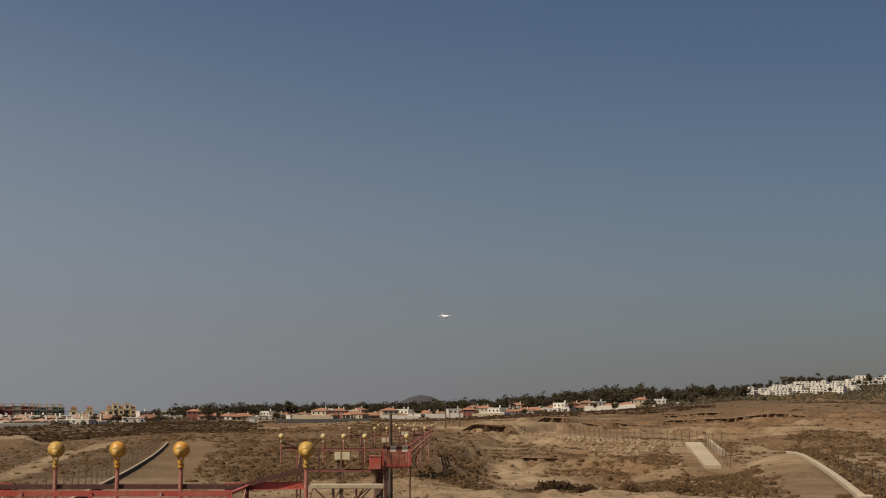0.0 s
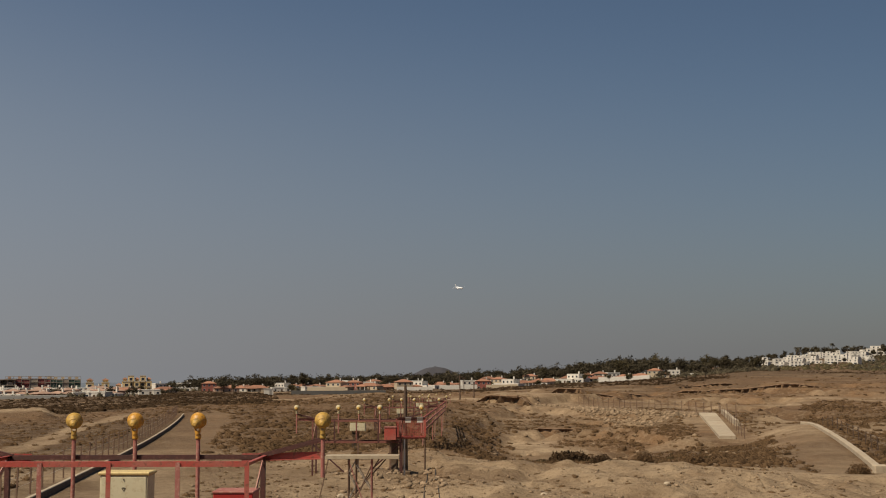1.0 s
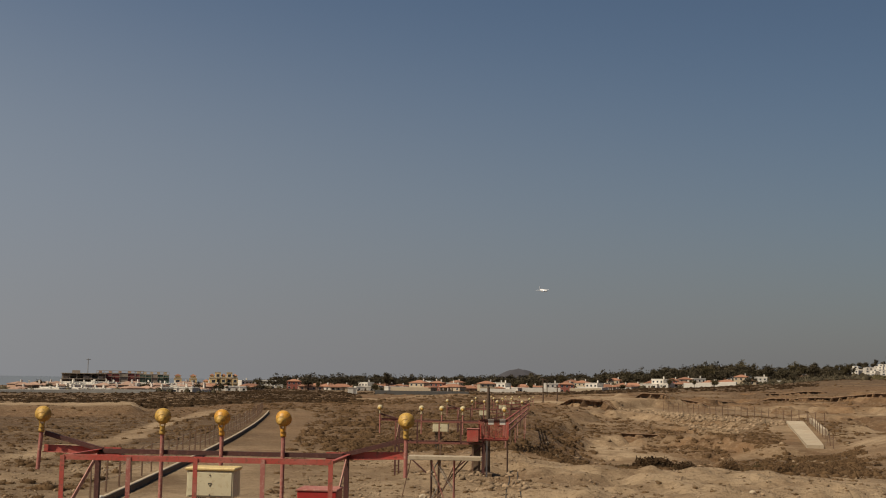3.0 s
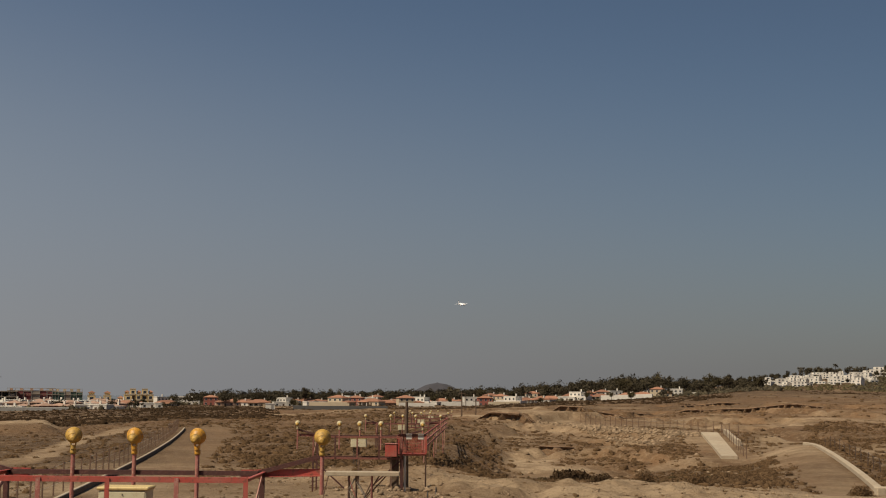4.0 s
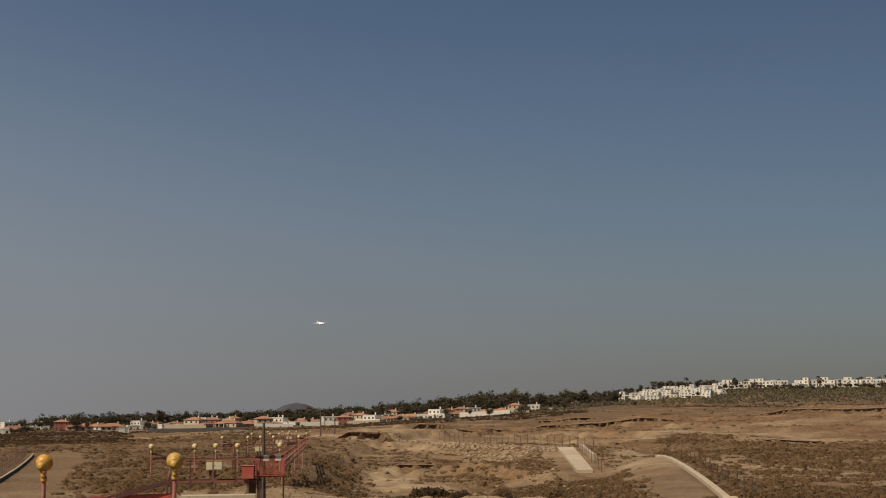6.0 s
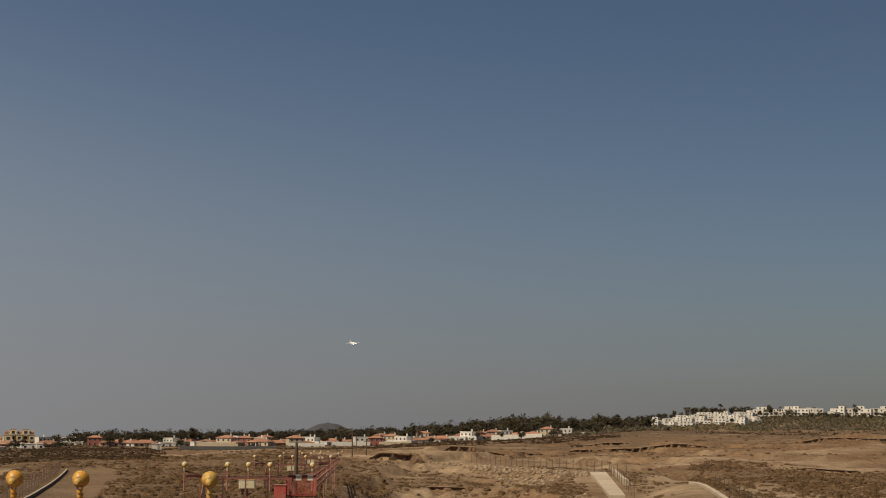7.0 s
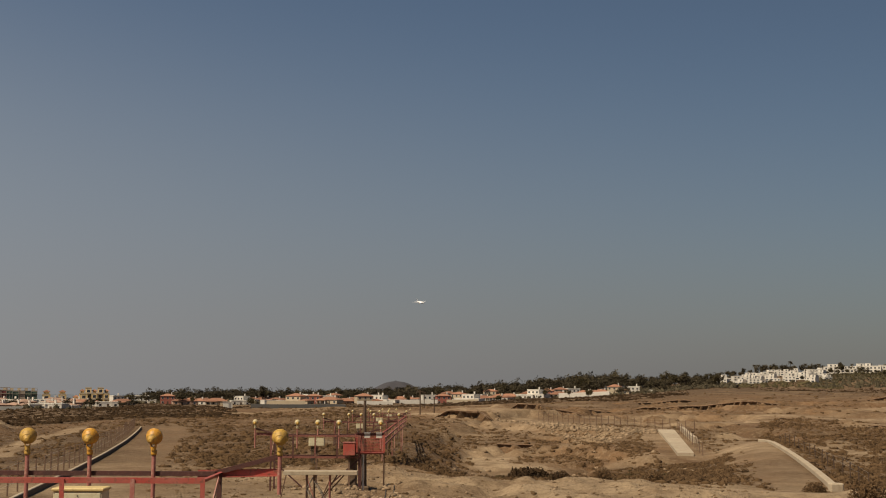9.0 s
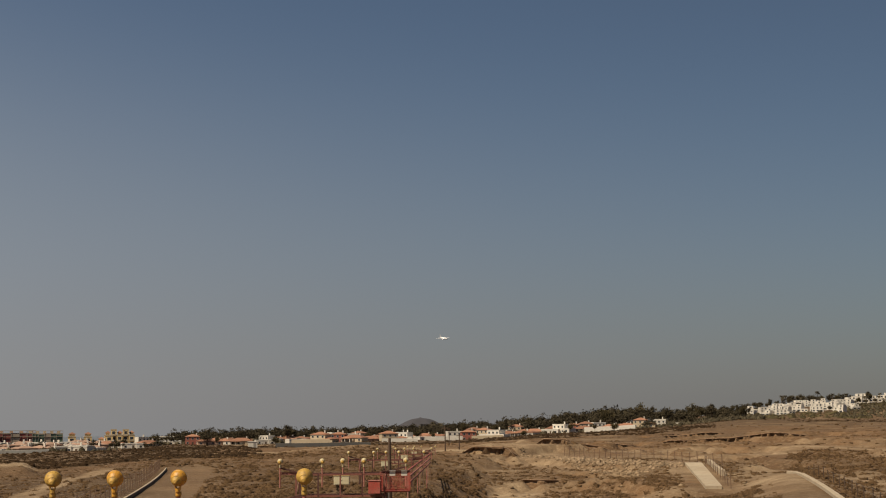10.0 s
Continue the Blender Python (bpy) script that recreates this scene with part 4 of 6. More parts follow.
slipway()
ribbon("side_wall", line_points(SLIPWAY, 16, 0, -0.1, 0.55, -1.8), 0.35, 0.5, CONCRETE_PALE, "sandy concrete side wall of the slipway", "wall")


def ledge(az0, r0, az1, r1, drop):
    """A shelf of caprock on the slope: a level cap broken into lengths, hollows below its lip, and cones of fallen earth that close the hollows in places."""
    (ax, ay), (bx, by) = polar(az0, r0), polar(az1, r1)
    L = math.hypot(bx - ax, by - ay)
    dx, dy = (bx - ax) / L, (by - ay) / L
    nx, ny = dy, -dx
    n = int(L / 0.16)
    s = np.arange(n + 1) / n
    d = s * L
    g = np.random.default_rng(int(1000 * r0 + 10 * az0))
    wob = 0.5 * fbm(d / 9, 0 * d + r0, 3, 41) + 0.4 * fbm(d / 2.5, 0 * d + r0, 2, 43)
    cell = np.floor(d / 1.3 + 0.9 * fbm(d / 4, 0 * d + r0, 2, 97))
    block = lattice(cell, 0 * cell + int(r0), 93)
    gap = fbm(d / 9, 0 * d + 2.0 * r0, 3, 95)
    jag = fbm(d / 0.5, 0 * d + r0, 3, 91)
    taper = np.minimum(1, np.minimum(5 * s, 5 * (1 - s)))
    talus = 0.12 + 0.2 * np.abs(jag)
    at = g.uniform(0, 1.5)
    while at < L:
        talus = np.maximum(talus, g.uniform(0.4, 1.5) * (1 - np.abs(d - at) / g.uniform(0.4, 1.3)))
        at += g.uniform(0.7, 2.1)
    up = drop * taper * np.clip(0.85 + 0.9 * np.minimum(gap + 0.22, 0.12) + 0.16 * (block - 0.5), 0.08, 1.1)
    X, Y = ax + dx * d + nx * wob, ay + dy * d + ny * wob
    base = EYE - depth(X + nx * 1.6, Y + ny * 1.6)
    base = np.convolve(np.pad(base, 24, mode="edge"), np.ones(49) / 49, mode="valid")
    front = EYE - depth(X + nx * 3.2, Y + ny * 3.2)
    back, rear = EYE - depth(X - nx * 4.5, Y - ny * 4.5), EYE - depth(X - nx * 2.2, Y - ny * 2.2)
    bm = bmesh.new()
    rows = []
    for k in range(n + 1):
        u, h = up[k], base[k]
        lip = 0.1 + 0.3 * u * block[k] + 0.16 * jag[k]
        th = u * (0.16 + 0.14 * block[k]) + 0.05 * abs(jag[k])
        c = min(1.0, talus[k])
        hollow = -0.35 - 0.4 * u
        hollow = hollow + c * (lip + 0.12 - hollow)
        foot = h - 0.1 + (u - 0.5 * th) * c

        def p(o, z):
            return bm.verts.new((X[k] + nx * o, Y[k] + ny * o, z))
        rows.append([p(-4.5, back[k] - 0.15), p(-2.2, max(rear[k] - 0.08, min(h + u, rear[k] + 0.1))), p(-0.6, h + u * 0.95 + 0.06 * jag[k]), p(lip - 0.14, h + u + 0.04 * jag[k]), p(lip, h + u - th * 0.4),
                     p(lip - 0.08, h + u - th), p(min(hollow, lip - 0.1), h + u - th * 1.05), p(hollow + 0.06, foot), p(hollow + 0.4 + 0.8 * c * u, h - 0.12 + 0.3 * (foot - h + 0.1)), p(3.2, front[k] - 0.2)])
    for a, b in zip(rows, rows[1:]):
        for k in range(9):
            f = bm.faces.new((a[k], a[k + 1], b[k + 1], b[k]))
            f.material_index = 1 if k in (0, 1, 2, 7, 8) else 0
            f.smooth = k in (0, 1, 8)
    bmesh.ops.recalc_face_normals(bm, faces=bm.faces[:])
    ob = link(bm, "rock_ledge", LEDGE)
    ob.data.materials.append(EARTH)
    return tagged(ob, "brown layered caprock ledge, undercut and broken", "rock ledge", "rock ledges")


for spec in LEDGES:
    ledge(*spec)


# ---- stones and scrub ----
def joined(name, verts, faces, mat, label, category, normals=None):
    me = bpy.data.meshes.new(name)
    v, f = np.concatenate(verts), np.concatenate(faces)
    me.vertices.add(len(v))
    me.vertices.foreach_set("co", v.astype(np.float32).ravel())
    me.loops.add(f.size)
    me.loops.foreach_set("vertex_index", f.astype(np.int32).ravel())
    me.polygons.add(len(f))
    me.polygons.foreach_set("loop_start", (np.arange(len(f)) * 3).astype(np.int32))
    me.update(calc_edges=True)
    me.materials.append(mat)
    if normals is not None:
        me.normals_split_custom_set_from_vertices(normals)
    return tagged(new(name, me), label, category, kind="stuff")


ICO = bmesh.new()
bmesh.ops.create_icosphere(ICO, subdivisions=1, radius=1)
ICO_V = np.array([v.co[:] for v in ICO.verts])
ICO_F = np.array([[v.index for v in f.verts] for f in ICO.faces])
rng = np.random.default_rng(7)


def stones(name, xs, ys, sizes, mat, label):
    zs = EYE - depth(xs, ys)
    V, F = [], []
    for k in range(len(xs)):
        sc = sizes[k] * rng.uniform(0.6, 1.3, 3) * (1, 1, 0.7)
        a = rng.uniform(0, math.tau)
        v = ICO_V * rng.uniform(0.7, 1.15, (len(ICO_V), 1)) * sc
        v = np.stack([v[:, 0] * math.cos(a) - v[:, 1] * math.sin(a), v[:, 0] * math.sin(a) + v[:, 1] * math.cos(a), v[:, 2]], -1)
        V.append(v + (xs[k], ys[k], zs[k] + sizes[k] * 0.15))
        F.append(ICO_F + k * len(ICO_V))
    return joined(name, V, F, mat, label, "stones")


def half_dome(level):
    bm = bmesh.new()
    bmesh.ops.create_icosphere(bm, subdivisions=level, radius=1)
    bmesh.ops.delete(bm, geom=[f for f in bm.faces if f.calc_center_median().z < -0.25], context="FACES")
    bmesh.ops.delete(bm, geom=[v for v in bm.verts if not v.link_faces], context="VERTS")
    bm.verts.index_update()
    return np.array([v.co[:] for v in bm.verts]), np.array([[v.index for v in f.verts] for f in bm.faces])


def tufts(name, xs, ys, sizes, mat, label, blades=8, flat=0.6, category="scrub", level=2, twig=0.28):
    """Low shrubs: each a lumpy dome of twigs with ragged leaf faces standing off it."""
    n = len(xs)
    at = np.stack([xs, ys, EYE - depth(xs, ys)], -1)
    dv, df = half_dome(level)
    m = len(dv)
    lump = rng.uniform(0.55, 0.85, (n, m, 1))
    stretch = rng.uniform(0.7, 1.35, (n, 1, 3)) * (1, 1, flat)
    v1 = (dv[None] * lump * stretch * sizes[:, None, None] + at[:, None]).reshape(-1, 3)
    f1 = (df[None] + (np.arange(n) * m)[:, None, None]).reshape(-1, 3)
    a = rng.uniform(0, math.tau, (n, blades))
    e = np.arcsin(rng.uniform(0.0, 1, (n, blades)))
    c = np.stack([np.cos(a) * np.cos(e), np.sin(a) * np.cos(e), np.sin(e)], -1)
    u = np.cross(c, rng.normal(size=c.shape))
    u /= np.linalg.norm(u, axis=-1, keepdims=True)
    s = rng.uniform(0.7, 1.3, (n, blades, 1))
    o = c * stretch * rng.uniform(0.3, 0.75, (n, blades, 1))
    way = c * stretch + rng.normal(size=c.shape) * 0.3 + (0, 0, 0.15)
    wide = 0.06 if category == "scrub" else 0.1
    tri = np.stack([o - u * s * wide, o + u * s * wide, o + way * s * twig], 2)
    v2 = (tri * sizes[:, None, None, None] + at[:, None, None]).reshape(-1, 3)
    ob = joined(name, [v1, v2], [f1, np.arange(len(v2)).reshape(-1, 3) + len(v1)], mat, label, category)
    ob.data.polygons.foreach_set("use_smooth", np.arange(len(f1) + len(v2) // 3) < len(f1))
    return ob


def strewn(n, az0, az1, r0, r1, keep=None, bare=False):
    az = rng.uniform(az0, az1, n * 3)
    r = np.exp(rng.uniform(math.log(r0) * 1.0, math.log(r1), n * 3))
    x, y = r * np.sin(np.radians(az)), r * np.cos(np.radians(az))
    pale, _ = soils(x, y)
    ok = rng.uniform(0, 1, n * 3) > pale * (0 if bare else 1.25)
    if keep is not None:
        ok &= keep(x, y, az, r)
    s, off = along(x, y, KERB)
    ok &= ~((off > -1.2) & (off < 4) & (s > -0.1) & (s < 1.05))
    s, off = along(x, y, ROAD)
    ok &= ~((off > -4.0 + rng.uniform(-1.5, 1.5, n * 3)) & (off < 0.6) & (s > -0.2) & (s < 1.1))
    s, off = along(x, y, SLIPWAY)
    ok &= ~((np.abs(off) < 2.2) & (s > -0.1) & (s < 1.1))
    return x[ok][:n], y[ok][:n]


def patchy(scale, cut, seed):
    return lambda x, y, az, r: fbm(x / scale, y / scale, 3, seed) + rng.uniform(-0.45, 0.45, len(x)) > cut


def sized(n, lo, hi):
    return lo + (hi - lo) * rng.uniform(0, 1, n) ** 2.6


for n, az0, az1, r0, r1, lo, hi, mat, keep, words in (
    (5200, -13.0, 1.2, 52, 190, 0.09, 0.5, SCRUB, patchy(6, -0.15, 5), "brown dry scrub scattered over the flat mound"),
    (4300, 9.0, 27, 55, 130, 0.12, 0.52, SCRUB, patchy(8, -0.35, 6), "brown dry scrub on the plain"),
    (3200, 15.0, 28, 95, 178, 0.2, 0.66, SCRUB, patchy(9, -0.45, 26), "even cover of rounded brown shrubs on the far plain"),
    (160, 13.0, 28, 60, 200, 0.25, 0.5, SCRUB_DARK, patchy(14, -0.3, 27), "darker dead shrubs among the brown scrub"),
    (4200, 0.0, 14, 62, 165, 0.1, 0.5, SCRUB, patchy(5, -0.05, 8), "dry scrub on the floor of the ravine"),
    (220, 3.0, 11, 64, 100, 0.2, 0.6, SCRUB_GREEN, patchy(8, 0.1, 14), "dull green bushes along the ravine floor"),
    (2200, -27, -11.5, 36, 168, 0.08, 0.38, SCRUB, patchy(16, -0.15, 9), "sparse low scrub on the plain"),
    (10500, -28, -8.0, 160, 480, 0.22, 0.85, SCRUB_DARK, patchy(40, -0.75, 10), "dark thick scrub on the far bank"),
    (2600, -6, 28, 195, 620, 0.2, 0.8, SCRUB, patchy(40, -0.1, 11), "low brown scrub on the upper terraces"),
    (5200, -14, 12, 420, 690, 0.5, 1.4, SCRUB_DARK, patchy(50, -0.45, 12), "dark scrub below the houses"),
    (1800, 7, 28, 700, 960, 0.6, 1.6, SCRUB_DARK, patchy(60, -0.3, 17), "dark low scrub on the rise"),
    (1500, 14, 28, 930, 1010, 0.5, 1.3, SCRUB_GREEN, patchy(60, -0.5, 13), "dull green scrub below the white houses"),
    (2800, -24, 25, 24, 54, 0.03, 0.15, SCRUB, patchy(5, -0.2, 16), "small dry weeds on the near bank"),
):
    xs, ys = strewn(n, az0, az1, r0, r1, keep, r0 < 30)
    tufts("scrub", xs, ys, sized(len(xs), lo, hi), mat, words, 38 if r0 < 100 else 22, 0.5, "scrub", 1)

sv = rng.uniform(0, 1, 2200) ** 0.6
ov = rng.uniform(-0.4, 1, 2200) * (0.8 + 6.2 * sv ** 1.6)
pts = np.array(line_points(STONE_BANK, 400))
k = (sv * 399).astype(int)
(ax, ay), (bx, by) = STONE_BANK
L = math.hypot(bx - ax, by - ay)
xs, ys = pts[k, 0] + (by - ay) / L * ov, pts[k, 1] - (bx - ax) / L * ov
stones("tipped_stone", xs, ys, sized(2200, 0.07, 0.34), ROCK, "pale broken stone tipped down the bank")
xs, ys = strewn(7000, -24, 25, 24, 58, patchy(4, -0.3, 18), True)
stones("loose_stone", xs, ys, sized(len(xs), 0.012, 0.075), ROCK, "pale loose stones on bare earth")
xs, ys = strewn(1300, -5.5, -0.6, 30, 44, patchy(3, 0.0, 24), True)
stones("rubble", xs, ys, sized(len(xs), 0.02, 0.13), ROCK, "broken rubble round the footings")
xs, ys = strewn(500, 0, 14, 80, 260, None, True)
stones("ravine_stone", xs, ys, sized(len(xs), 0.06, 0.25), ROCK, "scattered stones in the ravine")


def bush(az, r, wide, tall, label, mat=SCRUB):
    x, y, z = on_ground(az, r, 0.05)
    V = []
    n = 2200
    d = rng.normal(size=(n, 3))
    d /= np.linalg.norm(d, axis=1, keepdims=True)
    d[:, 2] = np.abs(d[:, 2])
    lump = 1 + 0.25 * np.sin(d[:, 0] * 7 + az) * np.cos(d[:, 1] * 5)
    c = d * (rng.uniform(0.35, 1.0, (n, 1)) ** 0.5) * lump[:, None] * (wide / 2, wide / 2, tall)
    u = rng.normal(size=(n, 3))
    u /= np.linalg.norm(u, axis=1, keepdims=True)
    w = np.cross(u, d)
    s = rng.uniform(0.03, 0.07, (n, 1)) * wide
    tri = np.stack([c - u * s * 0.5, c + u * s * 0.5, c + w * s + d * s * 0.6], 1).reshape(-1, 3)
    t = thing("bush", label, "bush", pose(x, y, z))
    me = bpy.data.meshes.new("foliage")
    me.from_pydata(tri.tolist(), [], np.arange(len(tri)).reshape(-1, 3).tolist())
    me.materials.append(mat)
    f = new("foliage", me)
    f.parent = t
    for k in range(6):
        a = math.tau * k / 6
        part("stem", bar(bmesh.new(), (0, 0, -0.1), (math.cos(a) * wide * 0.3, math.sin(a) * wide * 0.3, tall * 0.7), 0.02, 0.02), BARK, t)
    return t


bush(8.2, 60, 1.0, 0.85, "round dry brown bush in the ravine")
bush(10.5, 56, 0.95, 0.5, "low dry brown bush on the bank")
bush(19.4, 50, 1.5, 0.85, "round dry brown bush by the sandy track")
bush(17.25, 56, 1.05, 0.5, "low straw-coloured bush at the kerb's foot")
bush(6.4, 62, 1.3, 0.5, "spreading dull brown bush in the ravine", SCRUB_DARK)
bush(5.0, 66, 2.6, 0.6, "wide low brown bush in the ravine", SCRUB_DARK)


def rock(az, r, size, words):
    x, y, z = on_ground(az, r)
    bm = bmesh.new()
    bmesh.ops.create_icosphere(bm, subdivisions=2, radius=size)
    for v in bm.verts:
        v.co *= 1 + 0.3 * noise.noise(v.co * (2.2 / size) + Vector((az, r, 0)))
        v.co.z *= 0.75
    ob = link(bm, "rock", CONCRETE_PALE)
    ob.location = (x, y, z + size * 0.3)
    return tagged(ob, words, "rock", "loose rocks")


for az, r, size in ((-0.35, 31, 0.16), (0.6, 33, 0.09), (3.8, 36, 0.12), (6.5, 34, 0.14), (9.2, 38, 0.1), (-5.2, 36, 0.12)):
    rock(az, r, size, "pale rounded rock lying on bare earth")


# ---- the far settlement ----
def gable(bm, x0, x1, y0, y1, z, rise, over=0.4):
    """A hipped roof with eaves."""
    x0, x1, y0, y1 = x0 - over, x1 + over, y0 - over, y1 + over
    run = min(x1 - x0, y1 - y0) / 2
    if x1 - x0 >= y1 - y0:
        ridge = [(x0 + run, (y0 + y1) / 2, z + rise), (x1 - run + 0.01, (y0 + y1) / 2, z + rise)]
    else:
        ridge = [((x0 + x1) / 2, y0 + run, z + rise), ((x0 + x1) / 2, y1 - run + 0.01, z + rise)]
    base = [bm.verts.new(v) for v in ((x0, y0, z), (x1, y0, z), (x1, y1, z), (x0, y1, z))]
    under = [bm.verts.new((v.co.x, v.co.y, z - 0.2)) for v in base]
    a, b = (bm.verts.new(v) for v in ridge)
    if x1 - x0 >= y1 - y0:
        fs = ((base[0], base[1], b, a), (base[1], base[2], b), (base[2], base[3], a, b), (base[3], base[0], a))
    else:
        fs = ((base[0], base[1], a), (base[1], base[2], b, a), (base[2], base[3], b), (base[3], base[0], a, b))
    for f in fs:
        bm.faces.new(f)
    for k in range(4):
        bm.faces.new((under[k], under[(k + 1) % 4], base[(k + 1) % 4], base[k]))
    bm.faces.new(under[::-1])
    bmesh.ops.recalc_face_normals(bm, faces=bm.faces[:])
    return bm


def window(t, x, y, z, w, h, shutter=None):
    """A window in the wall's front: frame, recessed dark pane, sill."""
    win = part("window", box(bmesh.new(), x - w / 2 - 0.1, x + w / 2 + 0.1, y - 0.06, y, z - 0.1, z + h + 0.1), shutter or WHITE, t)
    part("pane", box(bmesh.new(), x - w / 2, x + w / 2, y - 0.075, y - 0.06, z, z + h), GLASS, win, "dark glass pane")


def villa(w, d, floors, wall, roof, rise=1.6, wing=0.0, porch=False, chimney=True, flat=False):
    """A villa that faces -y; origin at the middle of its base."""
    t = thing("villa", "", "house")
    h = 3.0 * floors
    part("wall", box(bmesh.new(), -w / 2, w / 2, -d / 2, d / 2, -4, h), wall, t)
    if flat:
        r = part("parapet", box(bmesh.new(), -w / 2 - 0.15, w / 2 + 0.15, -d / 2 - 0.15, d / 2 + 0.15, h, h + 0.6), wall, t)
    else:
        r = part("roof", gable(bmesh.new(), -w / 2, w / 2, -d / 2, d / 2, h, rise), roof, t)
    if chimney:
        part("chimney", box(bmesh.new(), w * 0.22, w * 0.22 + 0.8, 0, 0.8, h, h + rise + 0.9), WHITE, r)
    n = max(2, int(w / 3.2))
    for f in range(floors):
        for k in range(n):
            x = -w / 2 + w * (k + 0.5) / n
            if f == 0 and k == n // 2:
                part("door", box(bmesh.new(), x - 0.6, x + 0.6, -d / 2 - 0.06, -d / 2, 0, 2.2), WOOD, t)
            else:
                window(t, x, -d / 2, 3.0 * f + 0.9, 1.3, 1.3)
    if wing:
        part("wing_wall", box(bmesh.new(), w / 2 - 0.5, w / 2 + wing, -d / 2 - 1.5, d / 2 - 1, -4, 3.0), wall, t)
        if flat:
            part("terrace_parapet", box(bmesh.new(), w / 2 - 0.6, w / 2 + wing + 0.1, -d / 2 - 1.6, d / 2 - 0.9, 3.0, 3.5), WHITE, t)
        else:
            part("wing_roof", gable(bmesh.new(), w / 2 - 0.5, w / 2 + wing, -d / 2 - 1.5, d / 2 - 1, 3.0, 1.2), roof, t)
        window(t, w / 2 + wing / 2, -d / 2 - 1.5, 0.9, 1.4, 1.3)
    if porch:
        part("porch_roof", gable(bmesh.new(), -w / 2, 0, -d / 2 - 2.6, -d / 2, 2.7, 0.7, 0.2), roof, t)
        for x in (-w / 2 + 0.2, -w / 4, -0.2):
            part("porch_pillar", box(bmesh.new(), x - 0.18, x + 0.18, -d / 2 - 2.5, -d / 2 - 2.14, -2, 2.6), WHITE, t)
    return t


def facing(az, r, sink=0.0, turn=0.0):
    x, y, z = on_ground(az, r, sink)
    return pose(x, y, z, 0, 0, -az + turn)


def wipe(ob):
    for o in (*ob.children_recursive, ob):
        bpy.data.objects.remove(o)


VILLAS = [
    (villa(13, 9, 1, WHITE, TILE, 1.8, 5, True), "single-storey white villa with terracotta hipped roof"),
    (villa(11, 9, 2, CREAMWALL, TILE, 1.8, 6), "two-storey cream villa with terracotta hipped roof"),
    (villa(15, 9, 1, CREAMWALL, TILE, 2.0, 0, True), "long cream villa with orange tiled roof and porch"),
    (villa(10, 8, 2, WHITE, TILE_PALE, 1.5, 5, False, True, True), "white flat-roofed villa with a lower wing"),
    (villa(9, 8, 1, WHITE, TILE, 1.4, 4, False, False, True), "low white flat-roofed villa"),
    (villa(12, 8, 1, SALMON, TILE, 1.9, 4), "salmon villa with terracotta roof and side wing"),
    (villa(10, 8, 2, BRICKRED, TILE, 1.5, 0, False, True), "brick-red two-storey villa with tiled roof"),
]
rv = random.Random(11)
for az, r, k in (
    (-14.6, 610, 0), (-13.7, 600, 4), (-12.9, 640, 2), (-12.1, 700, 3), (-11.0, 680, 6), (-10.4, 660, 5), (-9.7, 670, 0), (-8.9, 660, 2),
    (-8.0, 690, 4), (-6.6, 640, 4), (-5.4, 640, 1), (-4.6, 650, 6), (-3.9, 640, 2), (-3.2, 660, 5), (-2.4, 650, 1), (-1.7, 700, 3),
    (-0.9, 650, 4), (-0.2, 660, 4), (0.5, 690, 3), (1.15, 660, 6), (1.7, 690, 4), (2.4, 680, 3), (2.9, 700, 2), (3.6, 690, 0), (4.1, 720, 2),
    (4.75, 700, 4), (5.3, 700, 3), (5.8, 715, 6), (6.3, 705, 0), (6.9, 750, 3), (7.5, 760, 2), (8.0, 760, 0), (8.4, 760, 4), (9.0, 770, 4),
    (9.6, 770, 3), (10.1, 790, 4), (-13.2, 760, 3), (-7.3, 760, 5), (-2.9, 760, 0), (1.4, 770, 1), (7.9, 930, 2), (3.3, 790, 1), (5.0, 800, 2),
):
    src, words = VILLAS[k]
    ob = copy_thing(src, facing(az, r, 0.3, rv.uniform(-35, 35)))
    ob.scale = (0.75, 0.75, 0.74)
    tagged(ob, words, "house", "villas")

for k in range(30):            # a second row, half hidden by gardens
    src, words = VILLAS[rv.choice((0, 1, 2, 3, 4, 4, 5))]
    ob = copy_thing(src, facing(-10 + 19 * (k + rv.uniform(-0.4, 0.4)) / 29, rv.uniform(700, 775), 0.1, rv.uniform(-50, 50)))
    ob.scale = (0.7, 0.7, 0.72)
    tagged(ob, words, "house", "villas")

# tiled cottages packed together on the left
COTTAGES = [(villa(8, 8, 1, SALMON, TILE_PALE, 1.3), "small cottage with bleached pinkish tiled roof"), (villa(7, 9, 1, WHITE, TILE_PALE, 1.2, 4, False, True, True), "small white flat-roofed cottage with a low wing")]
for k in range(51):
    az = -22.6 + 7.6 * ((k % 17) + rv.uniform(-0.3, 0.3)) / 16
    src, words = COTTAGES[rv.random() < 0.5]
    ob = copy_thing(src, facing(az, 560 + 40 * (k // 17) + rv.uniform(-10, 10), 1.5 - 0.8 * (k // 17), rv.uniform(-40, 40)))
    ob.scale = (0.9, 0.9, 0.75 + 0.2 * rv.random())
    tagged(ob, words, "house", "cottages")
for src, _ in COTTAGES:
    wipe(src)


